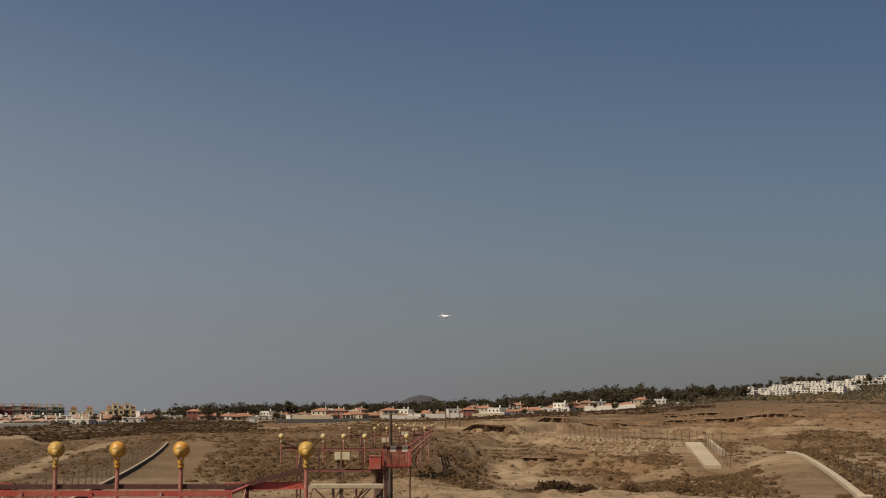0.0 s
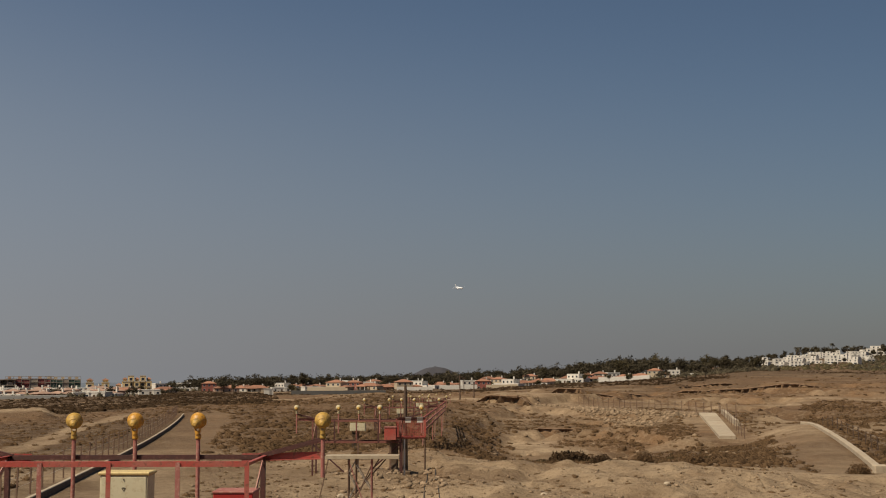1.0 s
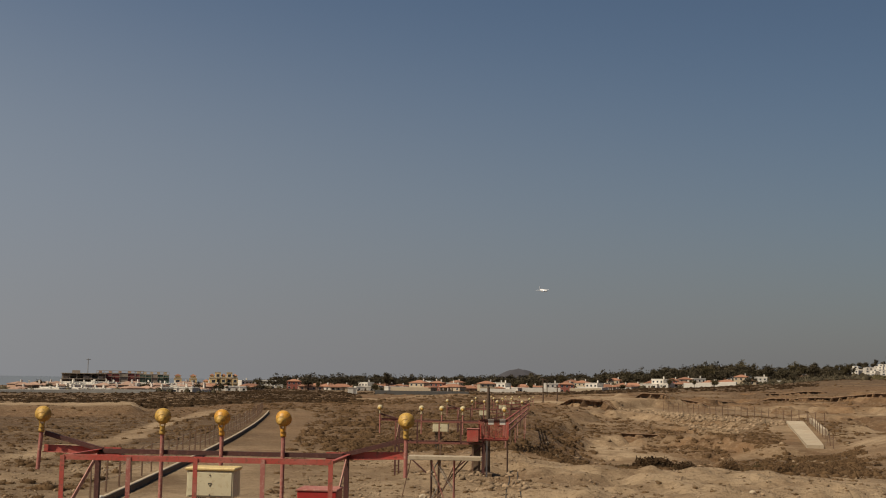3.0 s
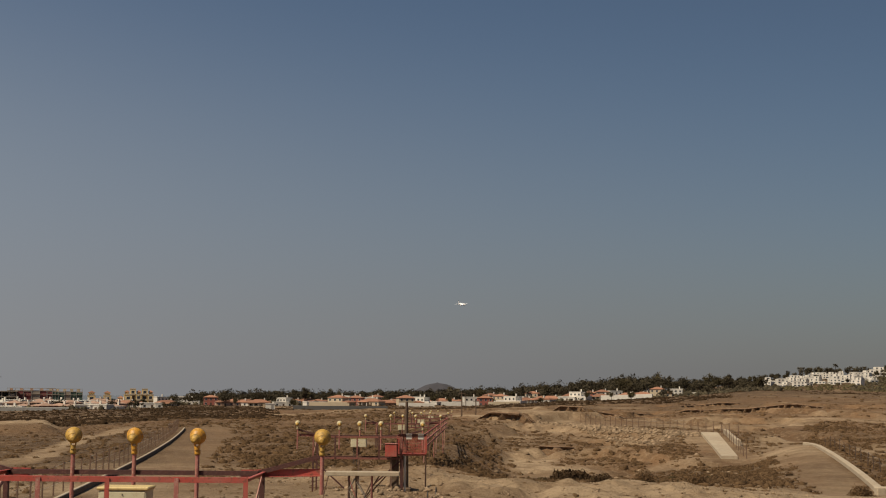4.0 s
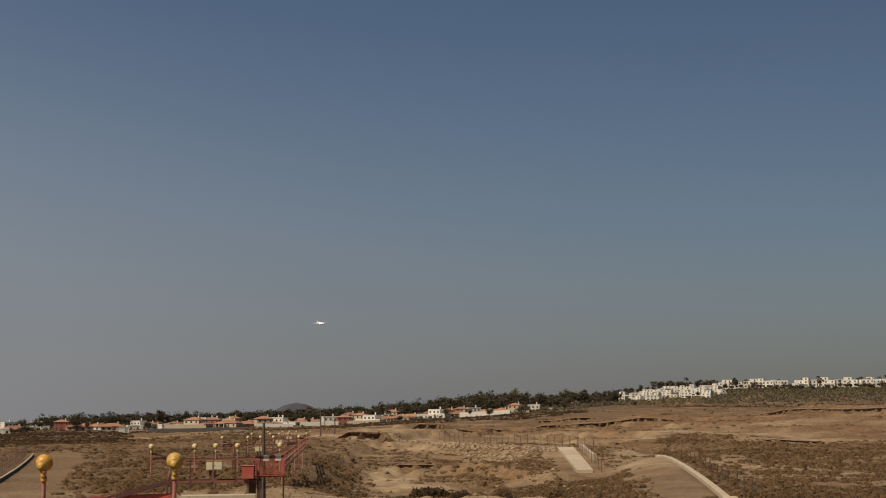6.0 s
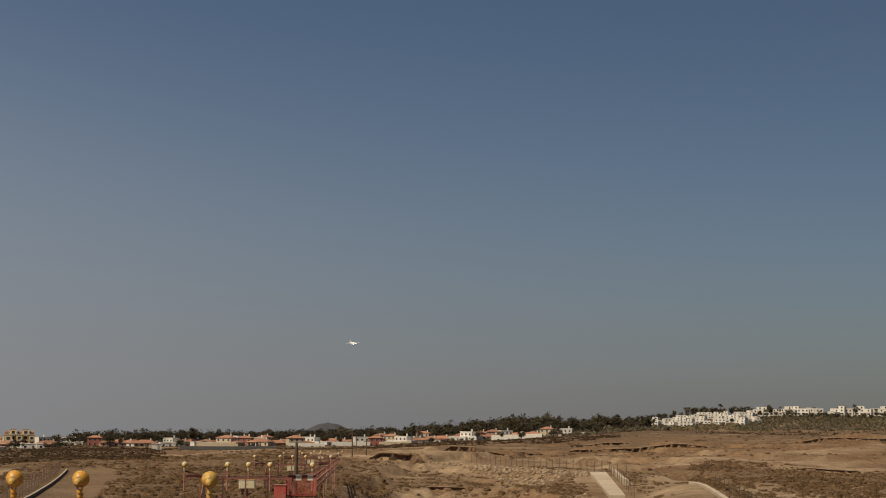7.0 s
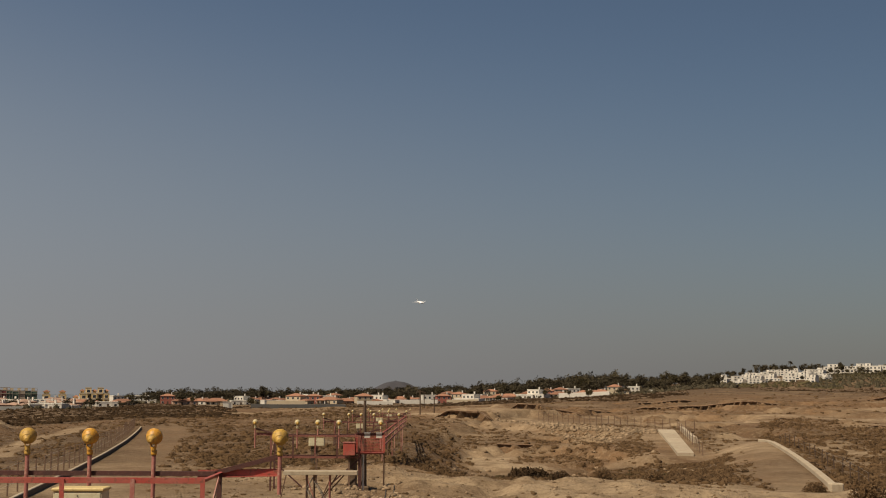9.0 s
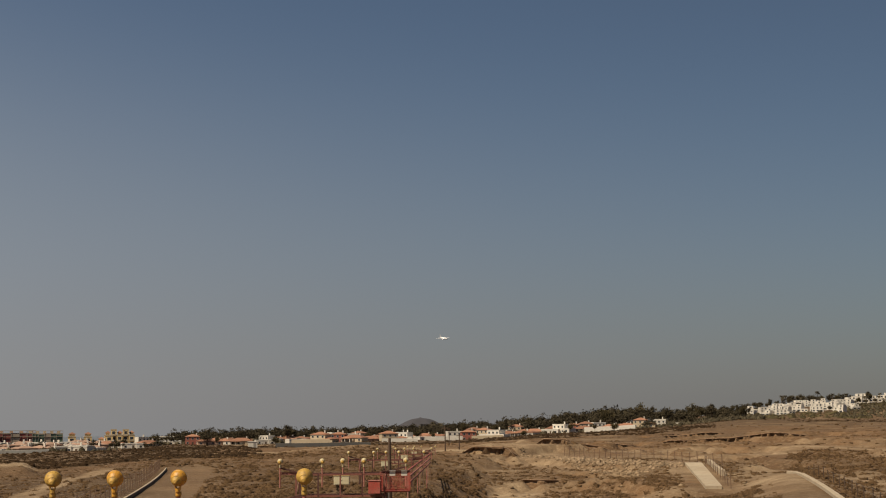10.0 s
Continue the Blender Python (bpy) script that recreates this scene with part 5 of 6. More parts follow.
def building_site():
    """A four-storey concrete frame without walls: slabs, columns, roof cabins, shores."""
    t = thing("building_shell", "unfinished raw concrete building frame with open storeys", "building", facing(-20.05, 690, 3.2))
    w, d, fl = 22, 14, 2.8
    for f in range(5):
        part("floor_slab", box(bmesh.new(), -w / 2 - 0.4, w / 2 + 0.4, -d / 2 - 0.4, d / 2 + 0.4, f * fl - 0.35, f * fl), RAWCON, t)
    for f in range(4):
        for i in range(7):
            for j in (-d / 2 + 0.3, 0, d / 2 - 0.3):
                x = -w / 2 + 0.3 + i * (w - 0.6) / 6
                part("column", box(bmesh.new(), x - 0.25, x + 0.25, j - 0.25, j + 0.25, f * fl - (3 if f == 0 else 0), f * fl + fl - 0.35), RAWCON, t)
        part("back_wall", box(bmesh.new(), -w / 2 + 0.6, w / 2 - 0.6, 2.0, 2.2, f * fl, f * fl + fl - 0.35), RAWCON, t)
        for i in (0, 3, 5):
            x = -w / 2 + 2 + i * 3.5
            part("infill_wall", box(bmesh.new(), x - 1.2, x + 1.2, -d / 2 + 0.3, -d / 2 + 0.5, f * fl, f * fl + 1.4), RAWCON, t)
    part("roof_cabin", box(bmesh.new(), -6, -2, -2, 2, 4 * fl, 4 * fl + 1.4), RAWCON, t)
    crane = thing("tower_crane_mast", "thin grey lattice crane mast behind the unfinished building", "crane", facing(-19.9, 720, 3.5))
    part("mast", tube(bmesh.new(), (0, 0, -2), (0, 0, 19), 0.22, 6), GALV, crane)
    part("jib", bar(bmesh.new(), (-1, 0, 18.5), (1.2, 3, 18.5), 0.3, 0.3), GALV, crane)
    for az, w, h, net, label, words in ((-18.55, 24, 10.6, NET_RED, "net_block", "building block behind dark red scaffold nets"), (-17.2, 18, 10.4, NET_GREEN, "net_block", "building block behind dark green scaffold nets")):
        t = thing("scaffolded_block", words, "building", facing(az, 700, 2.4))
        part("wall", box(bmesh.new(), -w / 2, w / 2, -6, 6, -4, h), RAWCON, t)
        n = 6
        for k in range(n):
            x0, x1 = -w / 2 + w * k / n + 0.1, -w / 2 + w * (k + 1) / n - 0.1
            part("net_panel", box(bmesh.new(), x0, x1, -6.7 - 0.2 * (k % 2), -6.6 - 0.2 * (k % 2), -1, h - 0.3 * (k % 3)), net if k % 3 else RAWCON, t)
        for k in range(n + 1):
            x = -w / 2 + w * k / n
            part("scaffold_pole", tube(bmesh.new(), (x, -7.1, -2), (x, -7.1, h + 0.9), 0.09, 5), GALV, t)
        for f in range(4):
            part("scaffold_deck", box(bmesh.new(), -w / 2, w / 2, -7.3, -6.95, 3 * f + 2.6, 3 * f + 2.8), RAWCON, t)
        for k in range(5):
            x = -w / 2 + 2 + k * (w - 4) / 4
            part("roof_tank", box(bmesh.new(), x - 0.8, x + 0.8, -3, -1, h, h + 1.2), SALMON if net is NET_RED else CREAMWALL, t)


building_site()


def apartments(az, r, w, steps, words):
    """A yellow apartment block of stepped masses with rows of windows and balconies."""
    t = thing("apartment_block", words, "building", facing(az, r, 3.4))
    n = len(steps)
    for k, fl in enumerate(steps):
        x0, x1 = -w / 2 + w * k / n, -w / 2 + w * (k + 1) / n
        y0 = -5 + (k % 2) * 1.2
        h = 3 * fl
        part("wall", box(bmesh.new(), x0, x1, y0, 5, -4, h), OCHRE, t)
        part("parapet", box(bmesh.new(), x0 - 0.05, x1 + 0.05, y0 - 0.1, 5.1, h, h + 0.5), CREAMWALL, t)
        if k % 2 == 0:
            part("roof_turret", gable(bmesh.new(), x0 + 0.5, x1 - 0.5, -1.5, 1.5, h + 1.6, 1.0), TILE, t)
            part("turret_wall", box(bmesh.new(), x0 + 0.6, x1 - 0.6, -1.4, 1.4, h, h + 1.5), OCHRE, t)
        for f in range(fl):
            window(t, (x0 + x1) / 2, y0, 3 * f + 0.8, min(1.8, (x1 - x0) * 0.5), 1.5)
            part("balcony", box(bmesh.new(), x0 + 0.3, x1 - 0.3, y0 - 1.1, y0, 3 * f - 0.15, 3 * f + 0.75), CREAMWALL, t)


apartments(-15.75, 700, 12, (3, 2, 3), "yellow apartment block with stepped roofs and balconies")
apartments(-14.7, 720, 8, (2, 3), "small yellow apartment block with turret")
apartments(-14.1, 730, 16, (3, 4, 3, 4, 3), "large yellow apartment block with turrets and balconies")


# white terraced village on the hillside
def white_unit(w, d, tall, top, arches):
    t = thing("white_house", "", "house")
    part("wall", box(bmesh.new(), -w / 2, w / 2, -d / 2, d / 2, -4, tall), WHITE, t)
    part("parapet", box(bmesh.new(), -w / 2 - 0.1, w / 2 + 0.1, -d / 2 - 0.1, -d / 2 + 0.15, tall, tall + 0.5), WHITE, t)
    if top:
        part("upper_room", box(bmesh.new(), -w / 2 + top, w / 2 - 0.3, -d / 2 + 1.8, d / 2, tall, tall + 2.7), WHITE, t)
        window(t, top / 2 + 0.2, -d / 2 + 1.8, tall + 0.7, 1.2, 1.4)
    for k in range(arches):
        x = -w / 2 + w * (k + 0.5) / arches
        # no recess: the loggia's inner shade is put into the panel's dark colour
        dark = part("loggia", box(bmesh.new(), x - w / arches * 0.3, x + w / arches * 0.3, -d / 2 - 0.05, -d / 2, 0.2, 2.3), GLASS, t, "dark flat panel with a loggia's shade put into its colour")
        part("loggia_rail", box(bmesh.new(), x - w / arches * 0.3, x + w / arches * 0.3, -d / 2 - 0.15, -d / 2 - 0.05, 0.2, 0.9), WHITE, dark)
        if tall > 4:
            window(t, x, -d / 2, 3.7, 1.3, 1.3)
    return t


UNITS = [white_unit(8, 8, 3.2, 2.5, 2), white_unit(10, 8, 5.8, 0, 3), white_unit(6.5, 7, 3.0, 0, 2), white_unit(9, 9, 5.6, 3.5, 2)]
WORDS = ["white terraced house with a set-back upper room", "two-storey white terraced house with loggias", "low white terraced house", "tall white terraced house with roof room"]
for row in range(10):
    r = 975 + 31 * row
    a0, a1 = 12.9 + 0.3 * row, 17.7
    n = int((a1 - a0) / 0.4)
    for k in range(n):
        if rv.random() < 0.28:
            continue
        az = a0 + (k + rv.uniform(-0.3, 0.3)) * (a1 - a0) / max(n - 1, 1)
        u = rv.randrange(4)
        ob = copy_thing(UNITS[u], facing(az, r + rv.uniform(-9, 9), 0.2, rv.uniform(-35, 35)))
        ob.scale = (0.8, 0.8, 0.7)
        tagged(ob, WORDS[u], "house", "white terraced houses")
for row in range(2):
    for k in range(26):
        if rv.random() < 0.1:
            continue
        az = 17.9 + 8.0 * (k + rv.uniform(-0.3, 0.3)) / 25
        u = rv.randrange(4)
        tagged(copy_thing(UNITS[u], facing(az, 1190 + 45 * row + rv.uniform(-10, 10), -0.5, rv.uniform(-25, 25))), WORDS[u], "house", "white terraced houses")
low = copy_thing(UNITS[2], facing(12.75, 985, 0.2, 0))
low.scale = (1.6, 1, 0.7)
tagged(low, WORDS[2], "house", "white terraced houses")
for ob in UNITS:
    wipe(ob)
for src, _ in VILLAS:
    wipe(src)


def far_wall(name, az0, az1, r, tall, mat, label, w=0.5):
    return ribbon(name, [polar(az0 + (az1 - az0) * k / 24, r) for k in range(25)], w, tall, mat, label, "wall", 1.5)


far_wall("boundary_wall_1", -24.5, -17.0, 352, 0.8, GREYWALL, "long pale grey boundary wall above the scrub")
far_wall("boundary_wall_2", -7.4, -3.2, 470, 1.5, CONCRETE_DARK, "long dark grey retaining wall beside a road")
far_wall("boundary_wall_3", -2.7, -1.1, 612, 1.6, WHITE, "white garden wall in front of the villas")
far_wall("boundary_wall_6", -0.8, 0.9, 625, 1.9, WHITE, "low white garden wall in front of the villas")
far_wall("boundary_wall_7", 1.3, 2.7, 640, 1.7, CREAMWALL, "cream garden wall in front of the villas")
far_wall("boundary_wall_4", 6.3, 8.55, 690, 2.4, WHITE, "long white garden wall below the villas")
far_wall("boundary_wall_5", -6.7, -5.0, 610, 2.2, CREAMWALL, "pale garden wall in front of the villas")
hut = thing("white_hut", "small white box-shaped hut at the edge of scrub", "hut", facing(-8.4, 440, 0.3))
part("wall", box(bmesh.new(), -1.6, 1.6, -1.2, 1.2, -1, 2.3), WHITE, hut)
part("roof", box(bmesh.new(), -1.75, 1.75, -1.35, 1.35, 2.3, 2.45), WHITE, hut)
part("door", box(bmesh.new(), 0.3, 1.1, -1.25, -1.2, 0, 1.9), GALV, hut)
for az, r, h in ((0.12, 205, 4.2), (0.75, 214, 2.6), (0.3, 330, 4.5)):
    x, y, z = on_ground(az, r)
    p = thing("utility_pole", "dark wooden utility pole on the mound's crest", "pole", pose(x, y, z), "utility poles")
    part("shaft", tube(bmesh.new(), (0, 0, -0.5), (0, 0, h), 0.11, 8, 0.08), WOOD, p)
    part("crossarm", bar(bmesh.new(), (-0.5, 0, h - 0.3), (0.5, 0, h - 0.3), 0.1, 0.1), WOOD, p)


# ---- trees ----
def leafy(n, centre, size, leaf, seed, squash=0.8):
    """Leaf faces in a lumpy cloud."""
    g = np.random.default_rng(seed)
    lumps = g.normal(size=(9, 3)) * 0.55
    which = g.integers(0, 9, n)
    c = lumps[which] + g.normal(size=(n, 3)) * 0.3
    c = c * (size, size, size * squash) * 0.75 + centre
    u = g.normal(size=(n, 3))
    u /= np.linalg.norm(u, axis=1, keepdims=True)
    w = np.cross(u, g.normal(size=(n, 3)))
    w /= np.linalg.norm(w, axis=1, keepdims=True)
    s = leaf * g.uniform(0.6, 1.3, (n, 1))
    return np.stack([c - u * s - w * s * 0.5, c + u * s - w * s * 0.5, c + w * s], 1).reshape(-1, 3)


def leaf_mesh(name, tri, mat, parent):
    me = bpy.data.meshes.new(name)
    me.from_pydata(tri.tolist(), [], np.arange(len(tri)).reshape(-1, 3).tolist())
    me.materials.append(mat)
    ob = new(name, me)
    ob.parent = parent
    return ob


def tree(seed, tall, wide, mat, squash):
    t = thing("tree", "", "tree")
    g = random.Random(seed)
    tr = bmesh.new()
    tube(tr, (0, 0, -0.6), (0.1, 0, tall * 0.45), 0.28, 8, 0.16)
    for k in range(5):
        a = math.tau * k / 5 + g.uniform(-0.4, 0.4)
        tube(tr, (0.1, 0, tall * 0.4), (math.cos(a) * wide * 0.3, math.sin(a) * wide * 0.3, tall * g.uniform(0.62, 0.85)), 0.12, 6, 0.04)
    part("trunk", tr, BARK, t)
    leaf_mesh("crown", leafy(1100, (0, 0, tall * 0.66), wide * 0.52, 0.3, seed, squash), mat, t)
    return t


def palm(seed, tall):
    t = thing("palm_tree", "", "palm tree")
    g = random.Random(seed)
    part("trunk", tube(bmesh.new(), (0, 0, -0.6), (0.3, 0, tall), 0.24, 8, 0.17), BARK, t)
    bm = bmesh.new()
    for k in range(22):
        a, drop = math.tau * k / 22 + g.uniform(-0.1, 0.1), g.uniform(-0.2, 1.0)
        pts = []
        for j in range(5):
            u = j / 4
            out = 2.1 * u
            pts.append(Vector((0.3 + math.cos(a) * out, math.sin(a) * out, tall + (1.1 - drop) * u * 1.3 - (1.4 + drop) * u * u)))
        side = Vector((-math.sin(a), math.cos(a), 0))
        for j in range(4):
            w0, w1 = 0.32 * math.sin(math.pi * (j + 0.3) / 4.6), 0.32 * math.sin(math.pi * (j + 1.3) / 4.6)
            p, q = pts[j], pts[j + 1]
            dn = Vector((0, 0, -0.18))
            bm.faces.new([bm.verts.new(v) for v in (p, q, q + side * w1 + dn, p + side * w0 + dn)])
            bm.faces.new([bm.verts.new(v) for v in (p - side * w0 + dn, q - side * w1 + dn, q, p)])
    part("fronds", bm, LEAF_DARK, t)
    return t


TREES = [(tree(1, 7, 6.5, LEAF_DARK, 0.75), "rounded dark green tree"), (tree(2, 8.5, 6, LEAF, 0.9), "dusty green garden tree"), (tree(3, 6, 7.5, LEAF_DARK, 0.6), "broad dark tree with low crown"),
         (tree(4, 10, 4.5, LEAF_DARK, 1.3), "tall slim dark tree"), (tree(5, 5, 5, LEAF, 0.8), "small dusty tree")]
PALMS = [palm(1, 7.0), palm(2, 9.0), palm(3, 5.5)]


def skyline(az, r, x=(-24, -13, -8, -2, 1.8, 4.3, 6.8, 8.1, 13, 15.1, 17, 27), e=(-0.15, -0.06, -0.03, 0.05, 0.22, 0.43, 0.66, 0.8, 0.78, 1.1, 1.22, 1.22)):
    """How high the treetops stand over the ground at a place, for the line that they make against the sky (heading, angle up)."""
    px, py = polar(az, r)
    return EYE + r * math.tan(radians(float(np.interp(az, x, e)))) - ground_z(px, py)


def grown(az, r, low, high):
    """A tree of the belt, whose size follows the line of the treetops."""
    k = rv.choice((0, 0, 1, 2, 3, 3))
    tall = (7.4, 8.8, 6.3, 11.2)[k]
    sc = min(1.9, max(0.55, skyline(az, r) * rv.uniform(low, high) / tall))
    plant(az, r, k, sc, "wood trees")


def plant(az, r, k, sc, ok="trees by the houses"):
    if k >= 10:
        ob = copy_thing(PALMS[k - 10], facing(az, r, 0, rv.uniform(0, 360)))
        tagged(ob, "palm tree with a slim trunk and drooping fronds", "palm tree", "palms")
    else:
        ob = copy_thing(TREES[k][0], facing(az, r, 0, rv.uniform(0, 360)))
        tagged(ob, TREES[k][1] + " among the houses", "tree", ok)
    ob.scale = (sc, sc, sc * rv.uniform(0.85, 1.1))


for k in range(76):            # the line behind the villas
    grown(-12.6 + 20.5 * (k + rv.uniform(-0.8, 0.8)) / 75, rv.uniform(765, 860), 0.62, 1.03)
for k in range(24):            # the far tree belt
    grown(-11.5 + 20 * (k + rv.uniform(-0.8, 0.8)) / 23, rv.uniform(900, 1000), 0.75, 1.05)
for k in range(28):            # between the villas
    az = -15.5 + 26 * (k + rv.uniform(-0.5, 0.5)) / 27
    plant(az, rv.uniform(640, 730), rv.choice((0, 2, 4, 4, 1)), rv.uniform(0.5, 0.85))
for k in range(70):            # the wood below and beside the white village
    grown(7.0 + 6.3 * (k + rv.uniform(-0.6, 0.6)) / 69, rv.uniform(850, 985), 0.55, 1.04)
for k in range(26):            # the crest behind the white village
    grown(12.6 + 5.2 * (k + rv.uniform(-0.6, 0.6)) / 25, rv.uniform(1275, 1330), 0.9, 1.15)
for k in range(36):
    az = 17.6 + 8.6 * (k + rv.uniform(-0.6, 0.6)) / 35
    plant(az, rv.uniform(1080, 1165), rv.choice((0, 1, 2, 2, 4)), rv.uniform(0.6, 1.0), "wood trees")
for k in range(14):
    plant(rv.uniform(13.0, 17.8), rv.uniform(985, 1270), rv.choice((0, 4, 2)), rv.uniform(0.5, 0.8))
for az in (-21.9, -21.5, -18.9, -17.4, -15.2, -14.9, -14.4, -14.2, -13.0, -12.7, -12.4):
    plant(az, rv.uniform(540, 660), rv.choice((0, 2)), rv.uniform(0.4, 0.6))
for az, r, sc in ((-9.0, 720, 1.3), (-8.7, 730, 1.2), (10.1, 900, 1.1), (10.4, 900, 1.0), (12.0, 950, 1.0)):
    plant(az, r, 2, sc)
for k in range(30):            # palms over the skyline
    plant(rv.uniform(-8, 12), rv.uniform(780, 930), rv.choice((10, 11, 12)), rv.uniform(0.7, 1.05))
for k in range(34):
    plant(rv.uniform(14.5, 26), rv.uniform(1190, 1300), rv.choice((10, 11, 12)), rv.uniform(0.9, 1.3))
for az, r, sc in ((-6.9, 760, 1.1), (18.4, 1230, 1.0), (17.2, 1235, 0.8), (8.75, 905, 0.9), (11.9, 940, 1.2)):
    plant(az, r, 3, sc)
for ob, _ in TREES:
    wipe(ob)
for ob in PALMS:
    wipe(ob)
xs, ys = strewn(2300, -13, 13, 740, 1000, patchy(80, -0.5, 71))
tufts("hedge", xs, ys, sized(len(xs), 1.8, 4.2), LEAF_DARK, "dark garden greenery between the houses", 40, 0.9, "greenery", 1, 0.17)
xs, ys = strewn(500, 17, 28, 1060, 1180, patchy(80, -0.4, 72))
tufts("hedge", xs, ys, sized(len(xs), 1.6, 3.4), LEAF, "dusty green thicket below the white houses", 40, 0.9, "greenery", 1, 0.17)
crowns = [leafy(300, (0, 0, 0.56), 0.42, 0.052, 60 + k, 0.95) for k in range(6)]
xs, ys = strewn(560, -12, 8, 850, 960, patchy(30, -0.7, 78))
V, F = [], []
for px, py in zip(xs, ys):
    tall = max(3.0, skyline(math.degrees(math.atan2(px, py)), math.hypot(px, py)) * rng.uniform(0.55, 1.06))
    turn = Matrix.Rotation(rng.uniform(0, math.tau), 3, "Z")
    V.append(crowns[len(V) % 6] @ np.array(turn).T * tall + (px, py, ground_z(px, py)))
    F.append(np.arange(900).reshape(-1, 3) + 900 * len(F))
joined("wood", V, F, LEAF_DARK, "continuous dark belt of trees behind the villas", "wood")
xs, ys = strewn(900, 17.0, 28, 900, 1080, patchy(60, -0.6, 79))
tufts("hedge", xs, ys, sized(len(xs), 1.4, 3.2), LEAF_DARK, "dark green thicket below the upper houses", 50, 0.9, "greenery", 1, 0.17)
xs, ys = strewn(900, 6, 14, 800, 1000, patchy(80, -0.4, 73))
tufts("hedge", xs, ys, sized(len(xs), 1.8, 3.8), LEAF_DARK, "dark thicket on the rise", 40, 0.9, "greenery", 1, 0.17)
xs, ys = strewn(700, -13, 10.5, 690, 800, patchy(60, -0.5, 76))
tufts("hedge", xs, ys, sized(len(xs), 1.5, 3.4), LEAF_DARK, "dark hedges and trees behind the villas", 40, 0.9, "greenery", 1, 0.17)
xs, ys = strewn(500, 17.2, 27, 985, 1090, patchy(60, -0.5, 77))
tufts("hedge", xs, ys, sized(len(xs), 1.4, 3.0), LEAF, "dusty green thicket on the slope", 40, 0.9, "greenery", 1, 0.17)
xs, ys = strewn(170, 13.0, 17.9, 960, 1275)
tufts("hedge", xs, ys, sized(len(xs), 1.0, 2.4), LEAF_DARK, "dark garden shrubs among the white houses", 40, 0.9, "greenery", 1, 0.17)
xs, ys = strewn(420, 11.5, 18.5, 890, 965, patchy(60, -0.4, 75))
tufts("hedge", xs, ys, sized(len(xs), 1.2, 2.6), LEAF, "dusty thicket at the foot of the white houses", 40, 0.9, "greenery", 1, 0.17)
xs, ys = strewn(420, -24, -13, 520, 720, patchy(60, -0.1, 74))
tufts("hedge", xs, ys, sized(len(xs), 1.0, 2.4), LEAF_DARK, "dark shrubs between the cottages", 40, 0.9, "greenery", 1, 0.17)


# ---- the sea, the far hill and the aircraft ----
def sea():
    pts = [polar(-62 + 50 * k / 24, 4840) for k in range(25)]
    near = [polar(-62 + 50 * k / 24, 950) for k in range(25)]
    vs = [(x, y, EYE - 24) for x, y in pts + near]
    fs = [(k, k + 1, k + 26, k + 25) for k in range(24)]
    return mesh_thing("water", vs, [f[::-1] for f in fs], WATER, "flat blue-grey sea with its haze put into the colour", "sea", "structure")


sea()


def far_hill(az, r, radius, top, foot):
    x0, y0 = polar(az, r)
    bm = bmesh.new()
    rows = []
    for i in range(24):
        u = i / 23
        ring = []
        for k in range(72):
            a = math.tau * k / 72
            rr = radius * u * (1 + 0.12 * math.sin(2 * a + 0.7) + 0.05 * math.sin(5 * a))
            z = foot + (top - foot) * (1 - u) ** 1.0 * (1 - 0.16 * math.exp(-(u / 0.18) ** 2))
            px, py = x0 + rr * math.cos(a), y0 + rr * math.sin(a)
            ring.append(bm.verts.new((px, py, z + 2.5 * float(fbm(np.array([px / 40]), np.array([py / 40]), 3, 5)[0]) * u)))
        rows.append(ring)
    for p, q in zip(rows, rows[1:]):
        for k in range(72):
            bm.faces.new((p[k], p[(k + 1) % 72], q[(k + 1) % 72], q[k]))
    bmesh.ops.recalc_face_normals(bm, faces=bm.faces[:])
    for f in bm.faces:
        f.smooth = True
    return tagged(link(bm, "hill", HILLSIDE), "far dusky purple-brown volcanic hill", "hill", kind="structure")


far_hill(-0.98, 3600, 118, EYE + 37, -28)


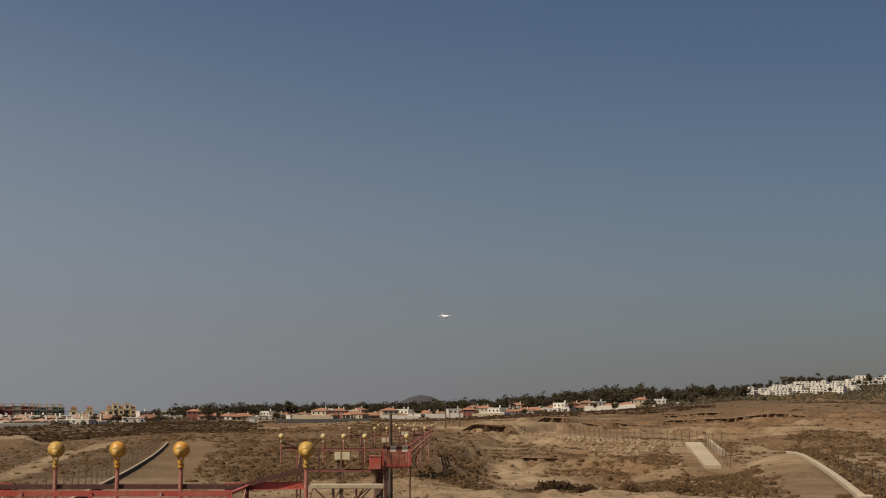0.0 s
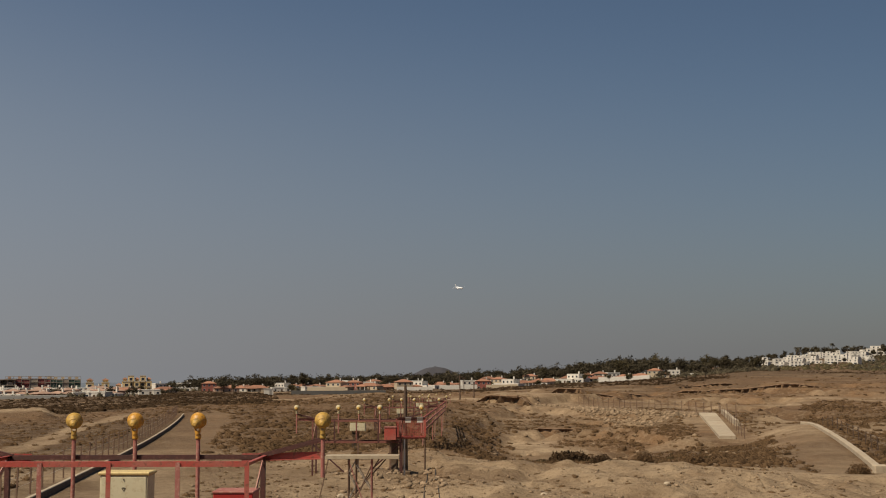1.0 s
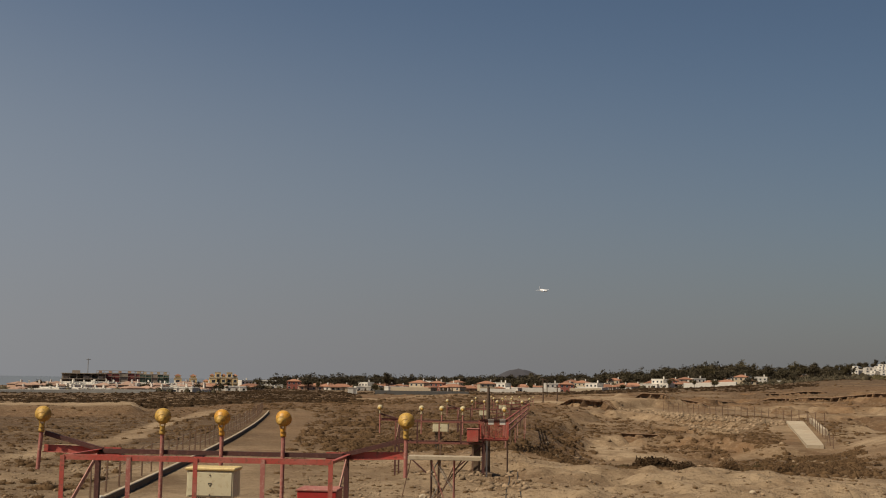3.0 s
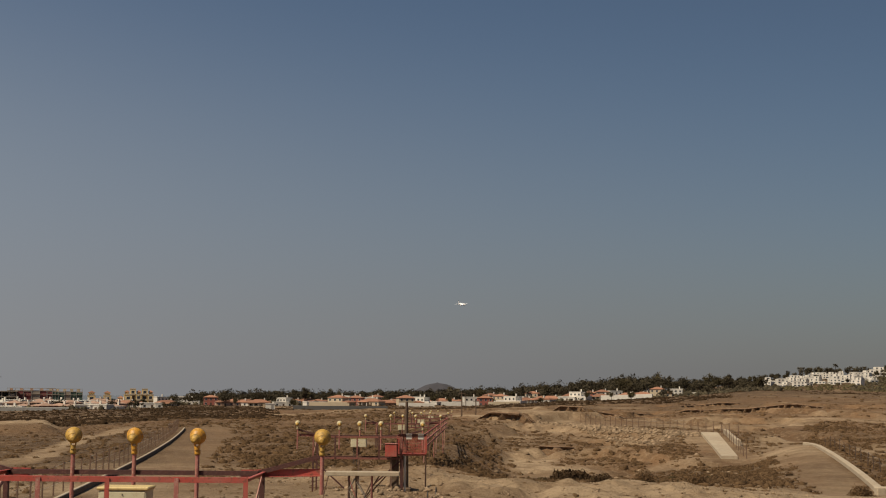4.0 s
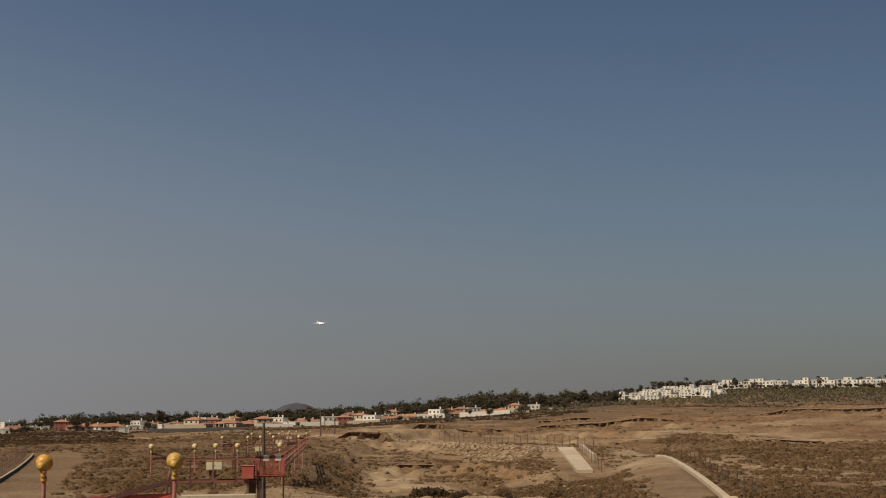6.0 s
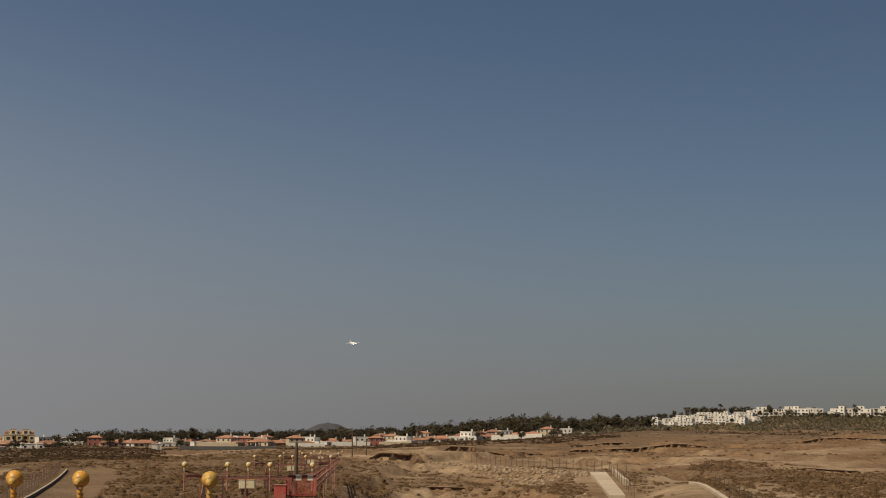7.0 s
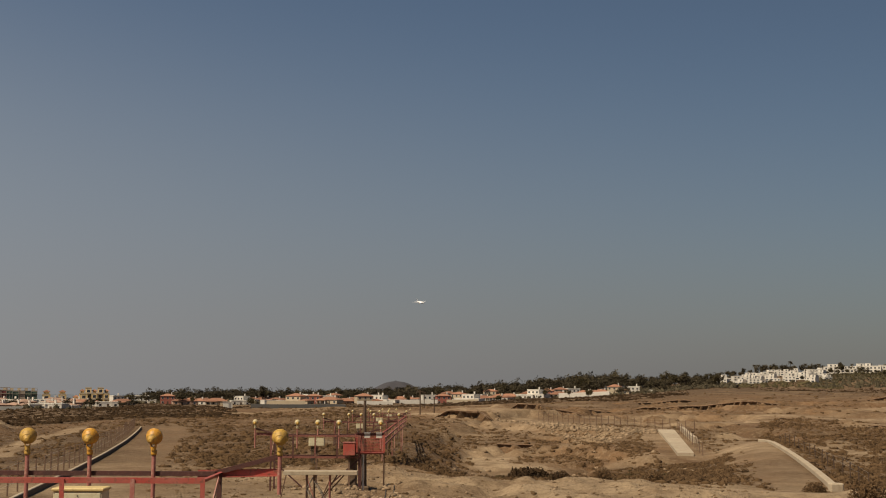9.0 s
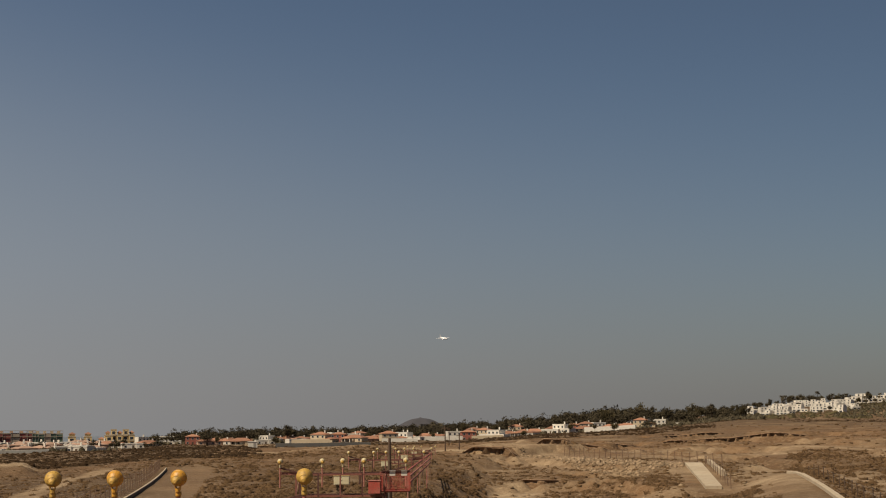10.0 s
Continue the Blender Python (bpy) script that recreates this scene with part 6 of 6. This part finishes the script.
def airliner():
    """A twin-engined airliner on approach, wheels down, nose to -y. Metres."""
    t = thing("airliner", "white twin-engined airliner on approach with wheels down", "aircraft")
    body = turned([(0.0, -18.5), (0.6, -18.2), (1.3, -17.2), (1.8, -15.5), (1.98, -13), (1.98, 8), (1.7, 12), (1.1, 16), (0.4, 19), (0.0, 19.3)], 24)
    part("fuselage", body, AIRCRAFT_WHITE, t)
    part("cockpit_window", box(bmesh.new(), -0.9, 0.9, -17.35, -16.9, 0.75, 1.15), GLASS, t)

    def blade(root, tip, thick, chord0, chord1):
        bm = bmesh.new()
        rows = []
        for p, c, h in ((Vector(root), chord0, thick), (Vector(tip), chord1, thick * 0.35)):
            rows.append([bm.verts.new(p + Vector(v)) for v in ((0, 0, 0), (0, c * 0.35, h), (0, c, 0), (0, c * 0.35, -h * 0.5))])
        for k in range(4):
            bm.faces.new((rows[0][k], rows[0][(k + 1) % 4], rows[1][(k + 1) % 4], rows[1][k]))
        bm.faces.new(rows[0][::-1])
        bm.faces.new(rows[1])
        bmesh.ops.recalc_face_normals(bm, faces=bm.faces[:])
        return bm
    for s in (-1, 1):
        wing = part("wing", blade((s * 1.7, -5, -1.0), (s * 17, 3.5, 0.5), 0.5, 7, 1.6), AIRCRAFT_WHITE, t)
        part("flap", box(bmesh.new(), min(s * 2.5, s * 11), max(s * 2.5, s * 11), 2.2, 3.6, -1.3, -0.9), AIRCRAFT_GREY, wing)
        part("tailplane", blade((s * 0.5, 14, 0.6), (s * 6.2, 17.5, 1.1), 0.25, 3.6, 1.3), AIRCRAFT_WHITE, t)
        eng = turned([(0.7, -8.4), (1.05, -8.3), (1.15, -7), (1.05, -5.2), (0.6, -4.2)], 18)
        eng.transform(pose(s * 5.7, 0, -2.1))
        part("engine", eng, AIRCRAFT_WHITE, t)
        part("main_gear", tube(bmesh.new(), (s * 3.8, 0.5, -1.2), (s * 3.8, 0.5, -3.6), 0.18, 8), AIRCRAFT_GREY, t)
        part("main_wheel", tube(bmesh.new(), (s * 3.8 - 0.45, 0.5, -3.6), (s * 3.8 + 0.45, 0.5, -3.6), 0.55, 12), DARK, t)
        part("landing_lamp", tube(bmesh.new(), (s * 1.95, -5.1, -0.9), (s * 1.95, -5.3, -0.92), 0.25, 10), LAMP_ON, t, "lit white landing lamp")
    part("fin", blade((0, 12, 1.5), (0, 18, 7.8), 0.25, 5.2, 2.0), AIRCRAFT_WHITE, t)
    part("nose_gear", tube(bmesh.new(), (0, -13.5, -1.8), (0, -13.5, -3.7), 0.14, 8), AIRCRAFT_GREY, t)
    part("nose_wheel", tube(bmesh.new(), (-0.3, -13.5, -3.7), (0.3, -13.5, -3.7), 0.4, 12), DARK, t)
    r = 2950
    x, y = polar(0.09, r)
    t.matrix_basis = pose(x, y, EYE + r * math.tan(radians(3.93)), 7, -6, 25)
    return t


airliner()
